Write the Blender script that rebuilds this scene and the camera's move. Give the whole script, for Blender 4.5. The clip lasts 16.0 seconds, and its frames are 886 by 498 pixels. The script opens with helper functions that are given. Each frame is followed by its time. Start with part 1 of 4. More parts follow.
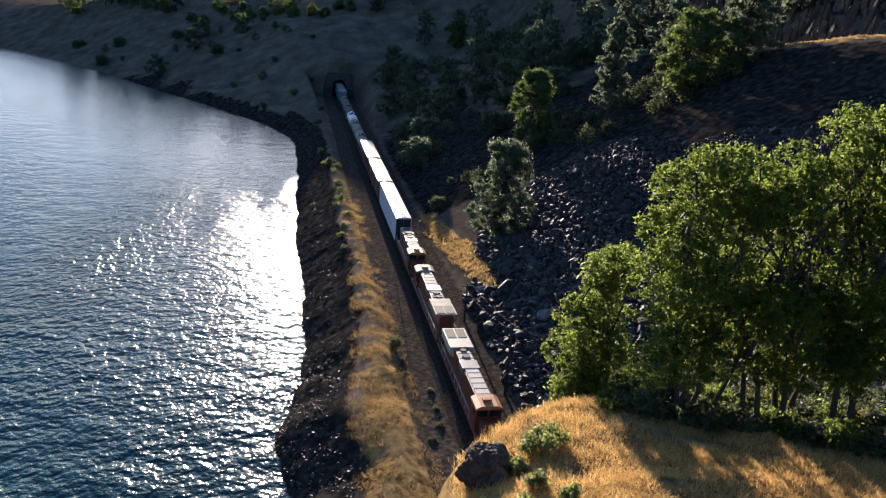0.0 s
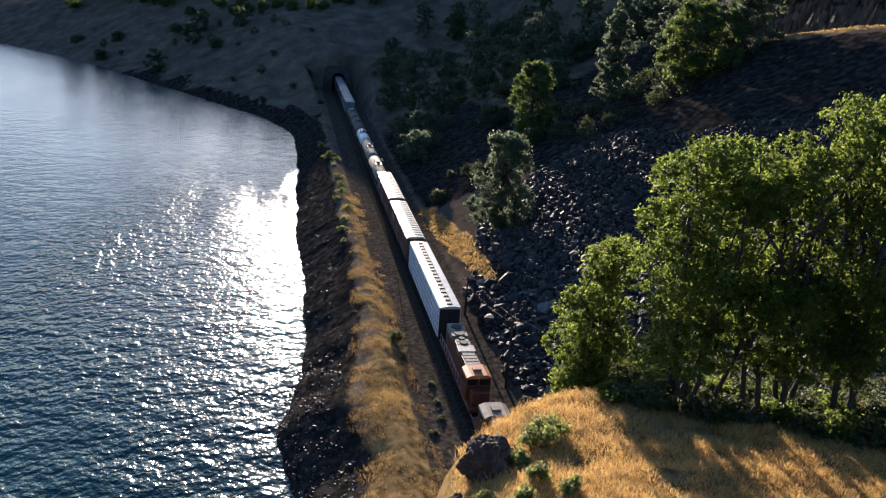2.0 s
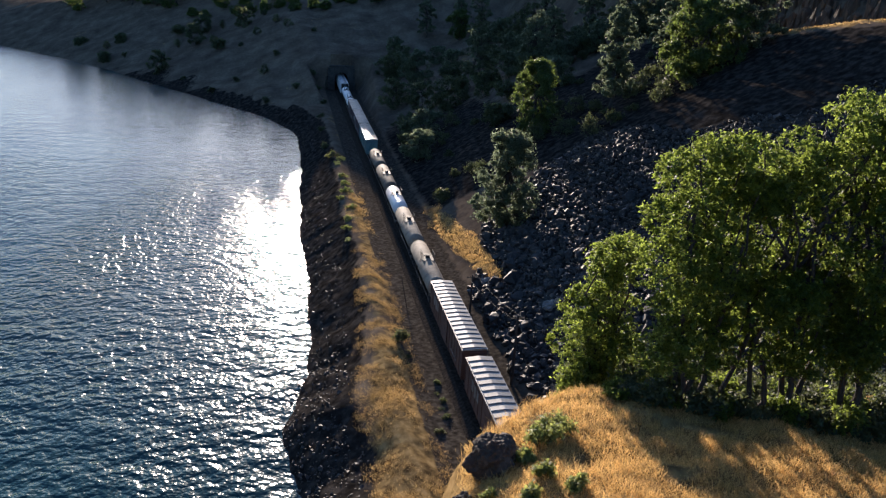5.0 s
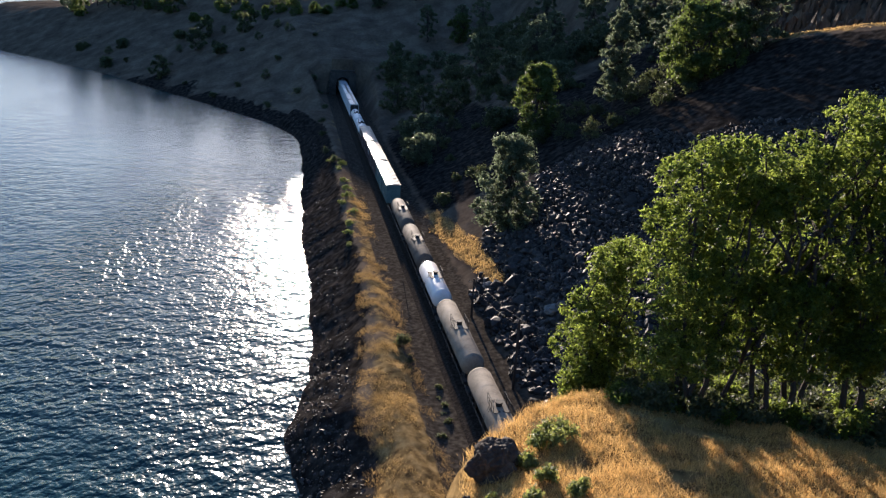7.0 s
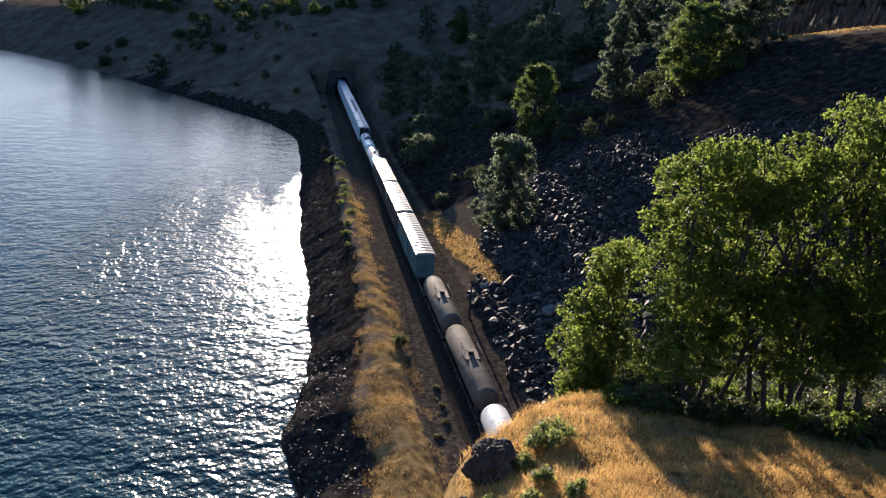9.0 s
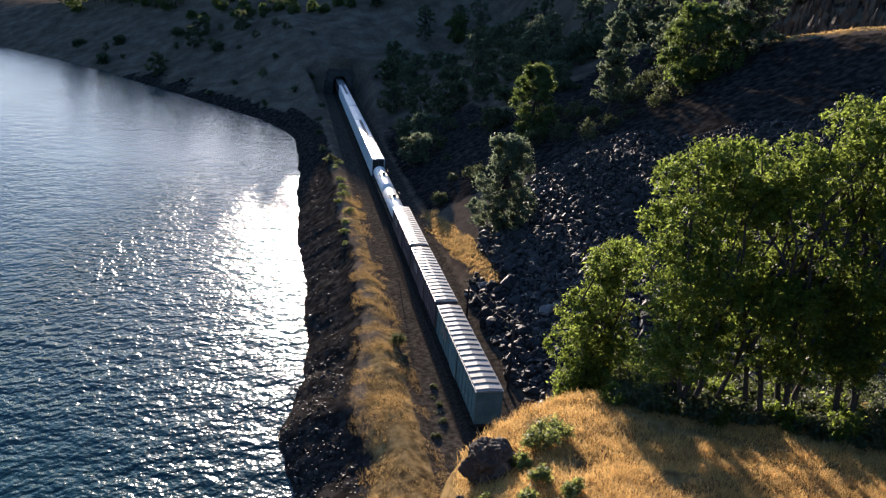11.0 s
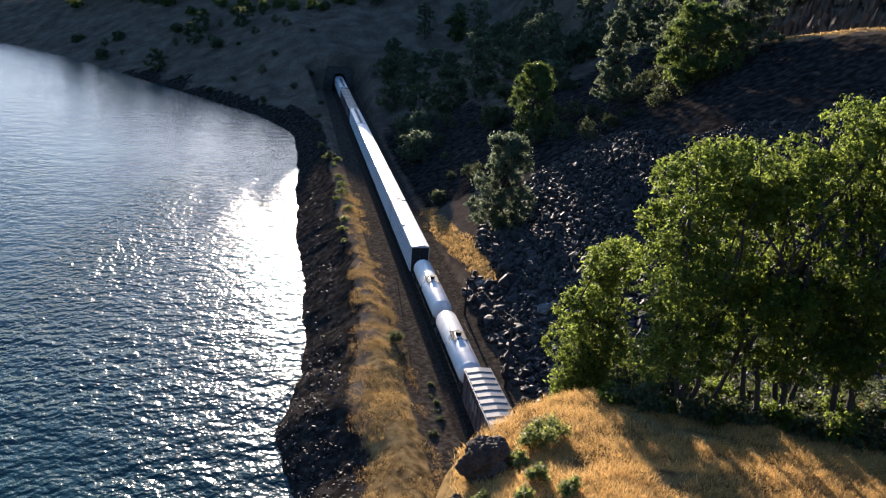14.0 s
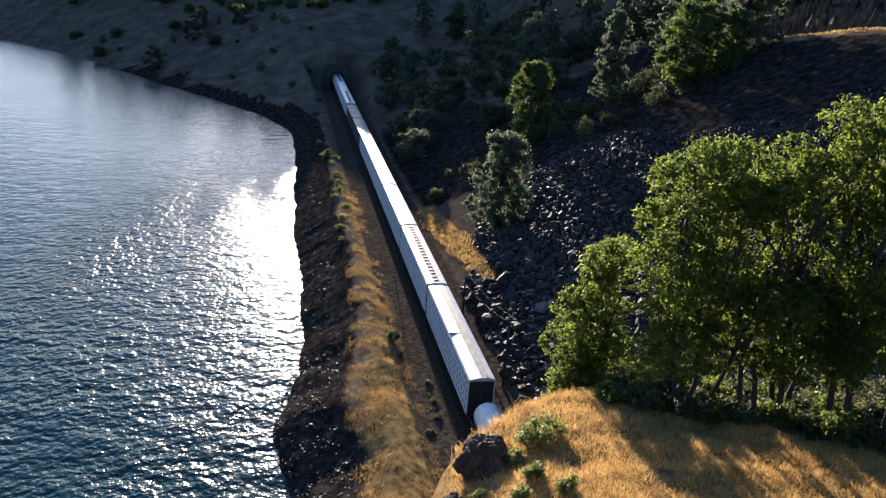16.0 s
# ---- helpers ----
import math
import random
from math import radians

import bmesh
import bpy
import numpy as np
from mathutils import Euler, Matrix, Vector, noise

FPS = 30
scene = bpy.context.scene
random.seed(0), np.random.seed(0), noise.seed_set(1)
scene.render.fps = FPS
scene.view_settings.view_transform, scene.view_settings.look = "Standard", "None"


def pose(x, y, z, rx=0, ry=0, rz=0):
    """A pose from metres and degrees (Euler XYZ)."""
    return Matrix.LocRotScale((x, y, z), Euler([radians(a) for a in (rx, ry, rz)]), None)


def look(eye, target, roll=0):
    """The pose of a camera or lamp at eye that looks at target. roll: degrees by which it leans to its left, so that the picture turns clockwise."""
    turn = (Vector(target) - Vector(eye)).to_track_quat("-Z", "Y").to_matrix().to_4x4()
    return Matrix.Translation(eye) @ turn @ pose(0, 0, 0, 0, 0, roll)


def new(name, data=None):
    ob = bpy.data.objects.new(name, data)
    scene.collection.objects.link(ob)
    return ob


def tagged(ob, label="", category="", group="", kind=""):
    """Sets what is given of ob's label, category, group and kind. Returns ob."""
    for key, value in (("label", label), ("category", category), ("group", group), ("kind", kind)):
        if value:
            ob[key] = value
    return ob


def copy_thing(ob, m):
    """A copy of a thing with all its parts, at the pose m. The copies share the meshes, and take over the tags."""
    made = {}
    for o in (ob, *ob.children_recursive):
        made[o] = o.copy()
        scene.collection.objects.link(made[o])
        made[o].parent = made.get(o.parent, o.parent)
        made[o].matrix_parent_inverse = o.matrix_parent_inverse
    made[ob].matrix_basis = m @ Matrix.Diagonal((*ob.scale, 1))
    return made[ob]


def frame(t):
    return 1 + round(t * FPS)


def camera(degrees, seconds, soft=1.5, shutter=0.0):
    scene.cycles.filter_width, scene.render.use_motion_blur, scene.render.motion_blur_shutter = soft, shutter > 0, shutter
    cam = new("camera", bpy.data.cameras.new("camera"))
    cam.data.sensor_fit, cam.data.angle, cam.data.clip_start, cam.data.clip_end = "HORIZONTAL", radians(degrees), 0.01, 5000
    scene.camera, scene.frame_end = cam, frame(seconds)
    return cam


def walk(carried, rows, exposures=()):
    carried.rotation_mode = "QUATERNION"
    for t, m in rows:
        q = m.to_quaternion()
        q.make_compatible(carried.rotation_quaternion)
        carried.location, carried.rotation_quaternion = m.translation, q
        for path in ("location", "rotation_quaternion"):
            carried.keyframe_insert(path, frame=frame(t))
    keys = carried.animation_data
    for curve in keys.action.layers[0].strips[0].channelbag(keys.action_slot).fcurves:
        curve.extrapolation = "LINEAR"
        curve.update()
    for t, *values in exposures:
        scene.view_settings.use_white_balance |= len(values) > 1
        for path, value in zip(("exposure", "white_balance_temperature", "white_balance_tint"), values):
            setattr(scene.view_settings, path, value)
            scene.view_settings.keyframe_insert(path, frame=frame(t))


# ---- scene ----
EYE = (-21.74, 0.0, 47.01)
TURNS = (   # seconds, heading to the right of the track, downward tilt, lean
    (0.0, 12.181, 18.582, 4.475),
    (0.5, 12.202, 18.800, 4.540),
    (1.0, 12.203, 18.894, 4.464),
    (1.5, 12.192, 18.960, 4.335),
    (2.0, 12.197, 19.094, 4.200),
    (2.5, 12.197, 19.208, 4.073),
    (3.0, 12.194, 19.293, 3.937),
    (3.5, 12.105, 19.353, 3.801),
    (4.0, 12.009, 19.333, 3.750),
    (6.5, 11.724, 18.996, 3.400),
    (7.0, 11.728, 18.910, 3.451),
    (7.5, 11.761, 18.833, 3.489),
    (8.0, 11.777, 18.825, 3.612),
    (8.5, 11.824, 18.844, 3.680),
    (9.0, 11.868, 18.852, 3.772),
    (11.5, 12.120, 18.941, 4.113),
    (12.0, 12.163, 18.974, 4.235),
    (12.5, 12.166, 18.988, 4.262),
    (13.0, 12.170, 19.005, 4.293),
    (13.5, 12.207, 19.028, 4.375),
    (14.0, 12.197, 19.042, 4.414),
    (14.5, 12.238, 19.067, 4.447),
    (15.0, 12.305, 19.114, 4.529),
    (15.5, 12.351, 19.125, 4.553),
    (16.0, 12.371, 19.150, 4.638),)


def heading(az, tilt, lean):
    a, b = radians(az), radians(tilt)
    way = Vector((math.sin(a) * math.cos(b), math.cos(a) * math.cos(b), -math.sin(b)))
    return look(EYE, Vector(EYE) + way, lean)


cam = camera(60.56, 16.0, soft=1.3)
walk(cam, [(t, heading(a, b, c)) for t, a, b, c in TURNS], [(t, e + 0.32, 6100, 17) for t, e in ((0.0, 1.0), (2.0, 0.94), (4.0, 0.86), (6.5, 0.9), (9.0, 0.9), (11.5, 0.97), (14.0, 1.0), (16.0, 1.0))])

# ---- light ----
SUN_AZ, SUN_EL = 1.8, 9.4
world = bpy.data.worlds.new("sky")
scene.world = world
world.use_nodes = True
sky = world.node_tree.nodes.new("ShaderNodeTexSky")
sky.sky_type, sky.sun_disc = "NISHITA", False
sky.sun_elevation, sky.sun_rotation = radians(SUN_EL), radians(SUN_AZ)
world.node_tree.links.new(sky.outputs[0], world.node_tree.nodes["Background"].inputs[0])
world.node_tree.nodes["Background"].inputs[1].default_value = 0.107
sky.dust_density, sky.ozone_density = 0.9, 4.2
sun = new("sun", bpy.data.lights.new("sun", "SUN"))
sun.data.energy, sun.data.angle, sun.data.color = 5.0, radians(0.6), (1.0, 0.84, 0.64)
SUN_WAY = Vector((math.sin(radians(SUN_AZ)) * math.cos(radians(SUN_EL)), math.cos(radians(SUN_AZ)) * math.cos(radians(SUN_EL)), math.sin(radians(SUN_EL))))
sun.matrix_world = look((0, 0, 200), Vector((0, 0, 200)) - SUN_WAY)


# ---- materials ----
def material(name, colours, scale=1.0, rough=0.8, metal=0.0, bump=0.0, bump_scale=None, spec=0.4, coords="Object", vary=0.0, detail=6.0, stretch=None):
    """Noise over a ramp of colours at two scales, with relief."""
    m = bpy.data.materials.new(name)
    m.use_nodes = True
    nt = m.node_tree
    p = nt.nodes["Principled BSDF"]
    tc = nt.nodes.new("ShaderNodeTexCoord")
    src = tc.outputs[coords]
    if stretch:
        mp = nt.nodes.new("ShaderNodeMapping")
        mp.inputs["Scale"].default_value = stretch
        nt.links.new(src, mp.inputs[0])
        src = mp.outputs[0]
    n1 = nt.nodes.new("ShaderNodeTexNoise")
    n1.inputs["Scale"].default_value, n1.inputs["Detail"].default_value = scale, detail
    n2 = nt.nodes.new("ShaderNodeTexNoise")
    n2.inputs["Scale"].default_value, n2.inputs["Detail"].default_value = scale * 7.3, 3
    nt.links.new(src, n1.inputs[0]), nt.links.new(src, n2.inputs[0])
    mix = nt.nodes.new("ShaderNodeMath")
    mix.operation = "MULTIPLY_ADD"
    mix.inputs[1].default_value = 0.35
    nt.links.new(n2.outputs[0], mix.inputs[0])
    half = nt.nodes.new("ShaderNodeMath")
    half.operation = "MULTIPLY_ADD"
    half.inputs[1].default_value, half.inputs[2].default_value = 0.75, -0.04
    nt.links.new(n1.outputs[0], half.inputs[0])
    nt.links.new(half.outputs[0], mix.inputs[2])
    fac = mix.outputs[0]
    if vary:
        info = nt.nodes.new("ShaderNodeObjectInfo")
        add = nt.nodes.new("ShaderNodeMath")
        add.operation = "MULTIPLY_ADD"
        add.inputs[1].default_value = vary
        nt.links.new(info.outputs["Random"], add.inputs[0]), nt.links.new(fac, add.inputs[2])
        sub = nt.nodes.new("ShaderNodeMath")
        sub.operation = "SUBTRACT"
        sub.inputs[1].default_value = vary / 2
        nt.links.new(add.outputs[0], sub.inputs[0])
        fac = sub.outputs[0]
    ramp = nt.nodes.new("ShaderNodeValToRGB")
    el = ramp.color_ramp.elements
    for i, c in enumerate(colours):
        pos = 0.28 + 0.44 * i / max(1, len(colours) - 1)
        e = el[i] if i < 2 else el.new(pos)
        e.position, e.color = pos, (*c, 1)
    if len(colours) == 1:
        el[1].color = (*colours[0], 1)
    nt.links.new(fac, ramp.inputs[0])
    nt.links.new(ramp.outputs[0], p.inputs["Base Color"])
    p.inputs["Roughness"].default_value, p.inputs["Metallic"].default_value = rough, metal
    p.inputs["Specular IOR Level"].default_value = spec
    if bump:
        b = nt.nodes.new("ShaderNodeBump")
        b.inputs["Strength"].default_value, b.inputs["Distance"].default_value = 1.0, bump
        if bump_scale:
            n3 = nt.nodes.new("ShaderNodeTexNoise")
            n3.inputs["Scale"].default_value, n3.inputs["Detail"].default_value = bump_scale, 5
            nt.links.new(src, n3.inputs[0])
            nt.links.new(n3.outputs[0], b.inputs["Height"])
        else:
            nt.links.new(fac, b.inputs["Height"])
        nt.links.new(b.outputs[0], p.inputs["Normal"])
    return m


def leafy(name, colours, through_colour, share=0.4, scale=0.6):
    """Leaves: rough on top, letting light through."""
    m = material(name, colours, scale, 0.6, spec=0.3)
    nt = m.node_tree
    p, out = nt.nodes["Principled BSDF"], nt.nodes["Material Output"]
    tr = nt.nodes.new("ShaderNodeBsdfTranslucent")
    tr.inputs[0].default_value = (*through_colour, 1)
    geo = nt.nodes.new("ShaderNodeNewGeometry")
    hs = nt.nodes.new("ShaderNodeHueSaturation")
    hs.inputs["Color"].default_value = (*through_colour, 1)
    mr = nt.nodes.new("ShaderNodeMapRange")
    mr.inputs[3].default_value, mr.inputs[4].default_value = 0.3, 1.35
    nt.links.new(geo.outputs["Random Per Island"], mr.inputs[0])
    nt.links.new(mr.outputs[0], hs.inputs["Value"])
    nt.links.new(hs.outputs[0], tr.inputs[0])
    mx = nt.nodes.new("ShaderNodeMixShader")
    mx.inputs[0].default_value = share
    nt.links.new(p.outputs[0], mx.inputs[1]), nt.links.new(tr.outputs[0], mx.inputs[2])
    nt.links.new(mx.outputs[0], out.inputs[0])
    return m


def ground_material():
    """Dry grass, dark rock and grey gravel, by the zones kept in the mesh's colour layer. The rock zone also paints
    shade on bank and slopes.
    """
    m = material("hillside", [(0.062, 0.047, 0.036), (0.125, 0.096, 0.07), (0.2, 0.157, 0.112)], 0.12, 0.95, bump=0.09, bump_scale=4.5, spec=0.0)
    nt = m.node_tree
    p = nt.nodes["Principled BSDF"]
    base = p.inputs["Base Color"].links[0].from_socket
    tc = nt.nodes["Texture Coordinate"].outputs["Object"]
    zone = nt.nodes.new("ShaderNodeVertexColor")
    zone.layer_name = "zone"
    sep = nt.nodes.new("ShaderNodeSeparateColor")
    nt.links.new(zone.outputs[0], sep.inputs[0])
    edge = nt.nodes.new("ShaderNodeTexNoise")
    edge.inputs["Scale"].default_value, edge.inputs["Detail"].default_value = 0.45, 8
    nt.links.new(tc, edge.inputs[0])
    for k, (scale, cols) in enumerate(((0.9, [(0.10, 0.065, 0.03), (0.25, 0.165, 0.07), (0.38, 0.26, 0.115)]),
                                       (0.7, [(0.012, 0.0105, 0.0095), (0.027, 0.0235, 0.0205), (0.055, 0.047, 0.04)]),
                                       (1.6, [(0.036, 0.030, 0.0235), (0.066, 0.055, 0.043), (0.11, 0.092, 0.072)]))):
        n = nt.nodes.new("ShaderNodeTexNoise")
        n.inputs["Scale"].default_value, n.inputs["Detail"].default_value = scale, 9
        nt.links.new(tc, n.inputs[0])
        r = nt.nodes.new("ShaderNodeValToRGB")
        el = r.color_ramp.elements
        el[0].position, el[0].color = 0.33, (*cols[0], 1)
        el[1].position, el[1].color = 0.66, (*cols[2], 1)
        e = el.new(0.5)
        e.color = (*cols[1], 1)
        nt.links.new(n.outputs[0], r.inputs[0])
        # ragged borders: zone plus noise, made steep
        a = nt.nodes.new("ShaderNodeMath")
        a.operation = "ADD"
        nt.links.new(sep.outputs[k], a.inputs[0]), nt.links.new(edge.outputs[0], a.inputs[1])
        s = nt.nodes.new("ShaderNodeMapRange")
        s.inputs[1].default_value, s.inputs[2].default_value = 0.86, 1.12
        nt.links.new(a.outputs[0], s.inputs[0])
        mx = nt.nodes.new("ShaderNodeMix")
        mx.data_type = "RGBA"
        nt.links.new(s.outputs[0], mx.inputs[0]), nt.links.new(base, mx.inputs[6]), nt.links.new(r.outputs[0], mx.inputs[7])
        base = mx.outputs[2]
    nt.links.new(base, p.inputs["Base Color"])
    return m


def water_material():
    """Dark green river: calm swell with short ripples, ruffled more in gusts and along one streak of wind."""
    m = bpy.data.materials.new("river_water")
    m.use_nodes = True
    nt = m.node_tree
    p = nt.nodes["Principled BSDF"]
    p.inputs["Base Color"].default_value = (0.008, 0.046, 0.05, 1)
    p.inputs["Roughness"].default_value, p.inputs["IOR"].default_value = 0.175, 1.33
    tc = nt.nodes.new("ShaderNodeTexCoord")

    def calc(kind, a, b, c=None):
        n = nt.nodes.new("ShaderNodeMath")
        n.operation = kind
        for k, v in enumerate((a, b, c)):
            if isinstance(v, (int, float)):
                n.inputs[k].default_value = v
            elif v is not None:
                nt.links.new(v, n.inputs[k])
        return n.outputs[0]

    def ripple(scale, stretch, turn, detail, rough=0.4):
        mp = nt.nodes.new("ShaderNodeMapping")
        mp.inputs["Scale"].default_value, mp.inputs["Rotation"].default_value = stretch, (0, 0, turn)
        n = nt.nodes.new("ShaderNodeTexNoise")
        n.inputs["Scale"].default_value, n.inputs["Detail"].default_value, n.inputs["Roughness"].default_value = scale, detail, rough
        nt.links.new(tc.outputs["Object"], mp.inputs[0]), nt.links.new(mp.outputs[0], n.inputs[0])
        return n.outputs[0]

    height = calc("MULTIPLY", ripple(0.15, (1, 1.6, 1), 0.5, 1), 0.5)
    fine = calc("MULTIPLY", ripple(0.6, (1, 1.15, 1), -0.35, 1), 0.4)
    fine = calc("MULTIPLY_ADD", ripple(1.6, (1.1, 1, 1), 0.3, 1), 0.2, fine)
    gust = calc("MULTIPLY_ADD", ripple(0.035, (1, 0.6, 1), 0.2, 3, 0.6), 1.5, 0.2)
    streak = nt.nodes.new("ShaderNodeMapping")
    streak.vector_type = "TEXTURE"
    streak.inputs["Location"].default_value, streak.inputs["Rotation"].default_value, streak.inputs["Scale"].default_value = (-56.0, 164.0, 0), (0, 0, radians(-8)), (15, 62, 30)
    nt.links.new(tc.outputs["Object"], streak.inputs[0])
    ball = nt.nodes.new("ShaderNodeTexGradient")
    ball.gradient_type = "SPHERICAL"
    nt.links.new(streak.outputs[0], ball.inputs[0])
    wind = calc("MULTIPLY_ADD", calc("MULTIPLY", ball.outputs["Fac"], ripple(0.09, (1, 0.5, 1), 0.0, 2)), 2.2, gust)
    height = calc("MULTIPLY_ADD", fine, wind, height)
    # calmer towards the lee of the headland
    along = nt.nodes.new("ShaderNodeSeparateXYZ")
    nt.links.new(tc.outputs["Object"], along.inputs[0])
    lee = nt.nodes.new("ShaderNodeMapRange")
    lee.inputs[1].default_value, lee.inputs[2].default_value, lee.inputs[3].default_value, lee.inputs[4].default_value = 85, 245, 1.12, 0.24
    nt.links.new(along.outputs[1], lee.inputs[0])
    height = calc("MULTIPLY", height, lee.outputs[0])
    b = nt.nodes.new("ShaderNodeBump")
    b.inputs["Strength"].default_value, b.inputs["Distance"].default_value = 1.0, 1.0
    nt.links.new(height, b.inputs["Height"]), nt.links.new(b.outputs[0], p.inputs["Normal"])
    return m


MAT = {
    "ground": ground_material(), "water": water_material(),
    "basalt": material("dark_basalt", [(0.012, 0.0105, 0.0095), (0.034, 0.029, 0.025), (0.10, 0.087, 0.074)], 0.9, 0.75, bump=0.12, bump_scale=3, vary=0.25),
    "talus": material("talus_basalt", [(0.011, 0.0095, 0.0083), (0.026, 0.0225, 0.0195), (0.075, 0.065, 0.056)], 0.8, 0.65, bump=0.1, bump_scale=3, spec=0.4),
    "cliff": material("brown_cliff_rock", [(0.03, 0.021, 0.015), (0.085, 0.055, 0.035), (0.2, 0.13, 0.08)], 0.5, 0.85, bump=0.1, bump_scale=2, stretch=(1, 1, 0.3)),
    # ballast tones darkened to stand in for the train's shadow beside it
    "ballast": material("grey_ballast", [(0.018, 0.015, 0.012), (0.04, 0.033, 0.027), (0.085, 0.07, 0.056)], 3.0, 0.95, bump=0.08, bump_scale=9, spec=0.0),
    "sleeper": material("weathered_timber", [(0.025, 0.02, 0.016), (0.06, 0.048, 0.037)], 3, 0.9, bump=0.01, spec=0.1),
    "rail": material("worn_steel", [(0.12, 0.08, 0.06), (0.28, 0.24, 0.21)], 2, 0.45, metal=0.8),
    "boulder": material("brown_boulder_rock", [(0.025, 0.019, 0.015), (0.065, 0.049, 0.038), (0.15, 0.115, 0.088)], 1.1, 0.85, bump=0.1, bump_scale=4, spec=0.2),
    "pale_rock": material("pale_grey_rock", [(0.12, 0.11, 0.10), (0.22, 0.21, 0.19), (0.32, 0.30, 0.27)], 0.9, 0.85, bump=0.05, bump_scale=4),
    "concrete": material("dark_concrete", [(0.025, 0.023, 0.021), (0.05, 0.046, 0.041), (0.085, 0.078, 0.07)], 0.5, 0.9, bump=0.03, bump_scale=3),
    "dark": material("black_underframe", [(0.012, 0.012, 0.012), (0.03, 0.028, 0.026)], 1.5, 0.7),
    "steel": material("wheel_steel", [(0.05, 0.045, 0.04), (0.12, 0.1, 0.085)], 3, 0.5, metal=0.7),
    "galv": material("galvanised_steel", [(0.42, 0.42, 0.43), (0.6, 0.6, 0.6), (0.72, 0.72, 0.7)], 0.8, 0.42, metal=0.35, bump=0.006, bump_scale=2, vary=0.15),
    "galv_old": material("weathered_galvanised_steel", [(0.14, 0.135, 0.128), (0.24, 0.232, 0.22), (0.36, 0.35, 0.33)], 0.7, 0.42, metal=0.4, bump=0.006, bump_scale=2, vary=0.2),
    "panel": material("perforated_galvanised_panel", [(0.2, 0.27, 0.38), (0.34, 0.42, 0.54)], 1.2, 0.45, metal=0.1, vary=0.3),
    "white": material("white_painted_steel", [(0.62, 0.61, 0.58), (0.78, 0.77, 0.75), (0.84, 0.83, 0.81)], 0.6, 0.35, bump=0.004, vary=0.05),
    "beige": material("dusty_beige_paint", [(0.19, 0.155, 0.115), (0.30, 0.25, 0.19), (0.37, 0.315, 0.25)], 0.5, 0.8, vary=0.1, spec=0.2),
    "brown": material("dusty_brown_paint", [(0.085, 0.068, 0.052), (0.145, 0.118, 0.092), (0.2, 0.165, 0.13)], 0.5, 0.8, vary=0.1, spec=0.2),
    "oxide": material("oxide_red_paint", [(0.06, 0.03, 0.025), (0.11, 0.055, 0.042), (0.15, 0.085, 0.065)], 0.6, 0.65),
    "plum": material("faded_plum_paint", [(0.05, 0.035, 0.038), (0.09, 0.062, 0.066), (0.13, 0.1, 0.1)], 0.6, 0.65),
    "teal": material("faded_teal_paint", [(0.05, 0.10, 0.105), (0.085, 0.16, 0.165), (0.15, 0.24, 0.24)], 0.6, 0.6),
    "orange": material("faded_orange_paint", [(0.30, 0.10, 0.03), (0.5, 0.19, 0.06), (0.6, 0.3, 0.14)], 0.7, 0.5),
    # cream takes in the sun's glare on the lead locomotive's hood roof
    "cream": material("sunlit_cream_paint", [(0.34, 0.29, 0.22), (0.5, 0.44, 0.35), (0.6, 0.54, 0.45)], 0.8, 0.5),
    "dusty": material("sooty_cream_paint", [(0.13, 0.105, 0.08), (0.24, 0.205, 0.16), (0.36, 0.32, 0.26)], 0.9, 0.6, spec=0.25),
    "maroon": material("dark_red_paint", [(0.075, 0.022, 0.014), (0.17, 0.05, 0.026)], 0.7, 0.5),
    "glass": material("dark_cab_glass", [(0.01, 0.012, 0.014)], 1, 0.08, spec=0.6),
    "timber": material("grey_pole_timber", [(0.03, 0.024, 0.02), (0.075, 0.06, 0.048)], 2, 0.9, stretch=(6, 6, 0.6)),
    "bark": material("dark_bark", [(0.02, 0.016, 0.013), (0.06, 0.048, 0.038)], 2.5, 0.95, bump=0.05, stretch=(3, 3, 0.7)),
    "grass": leafy("dry_grass_blades", [(0.52, 0.33, 0.125), (0.74, 0.51, 0.21)], (0.9, 0.6, 0.23), 0.5, 0.35),
    "berm_grass": leafy("tawny_grass_blades", [(0.33, 0.22, 0.085), (0.52, 0.35, 0.145)], (0.64, 0.43, 0.17), 0.45, 0.3),
    "leaf": leafy("broad_leaves", [(0.022, 0.042, 0.009), (0.05, 0.088, 0.018)], (0.37, 0.47, 0.085), 0.5),
    "needle": leafy("pine_needles", [(0.045, 0.06, 0.032), (0.09, 0.112, 0.06)], (0.26, 0.32, 0.19), 0.45),
    "leaf_far": leafy("dull_green_leaves", [(0.035, 0.055, 0.016), (0.065, 0.095, 0.028)], (0.2, 0.27, 0.06), 0.42),
    "shrub": leafy("dusty_shrub_leaves", [(0.034, 0.046, 0.024), (0.07, 0.085, 0.042)], (0.18, 0.21, 0.08), 0.4),
    "sage": leafy("green_bush_leaves", [(0.11, 0.14, 0.045), (0.19, 0.225, 0.075)], (0.42, 0.46, 0.13), 0.45),
}


# ---- builders ----
def finish(name, bm, mat, smooth=False):
    me = bpy.data.meshes.new(name)
    bm.to_mesh(me)
    bm.free()
    me.materials.append(MAT[mat])
    if smooth:
        me.shade_smooth()
    return me


def part(name, bm, mat, parent, label="", smooth=False):
    ob = new(name, finish(name, bm, mat, smooth) if isinstance(bm, bmesh.types.BMesh) else bm)
    ob.parent = parent
    return tagged(ob, label)


def thing(name, label, category, group="", at=None):
    ob = tagged(new(name), label, category, group)
    ob.empty_display_size = 0.3
    if at is not None:
        ob.matrix_world = at
    return ob


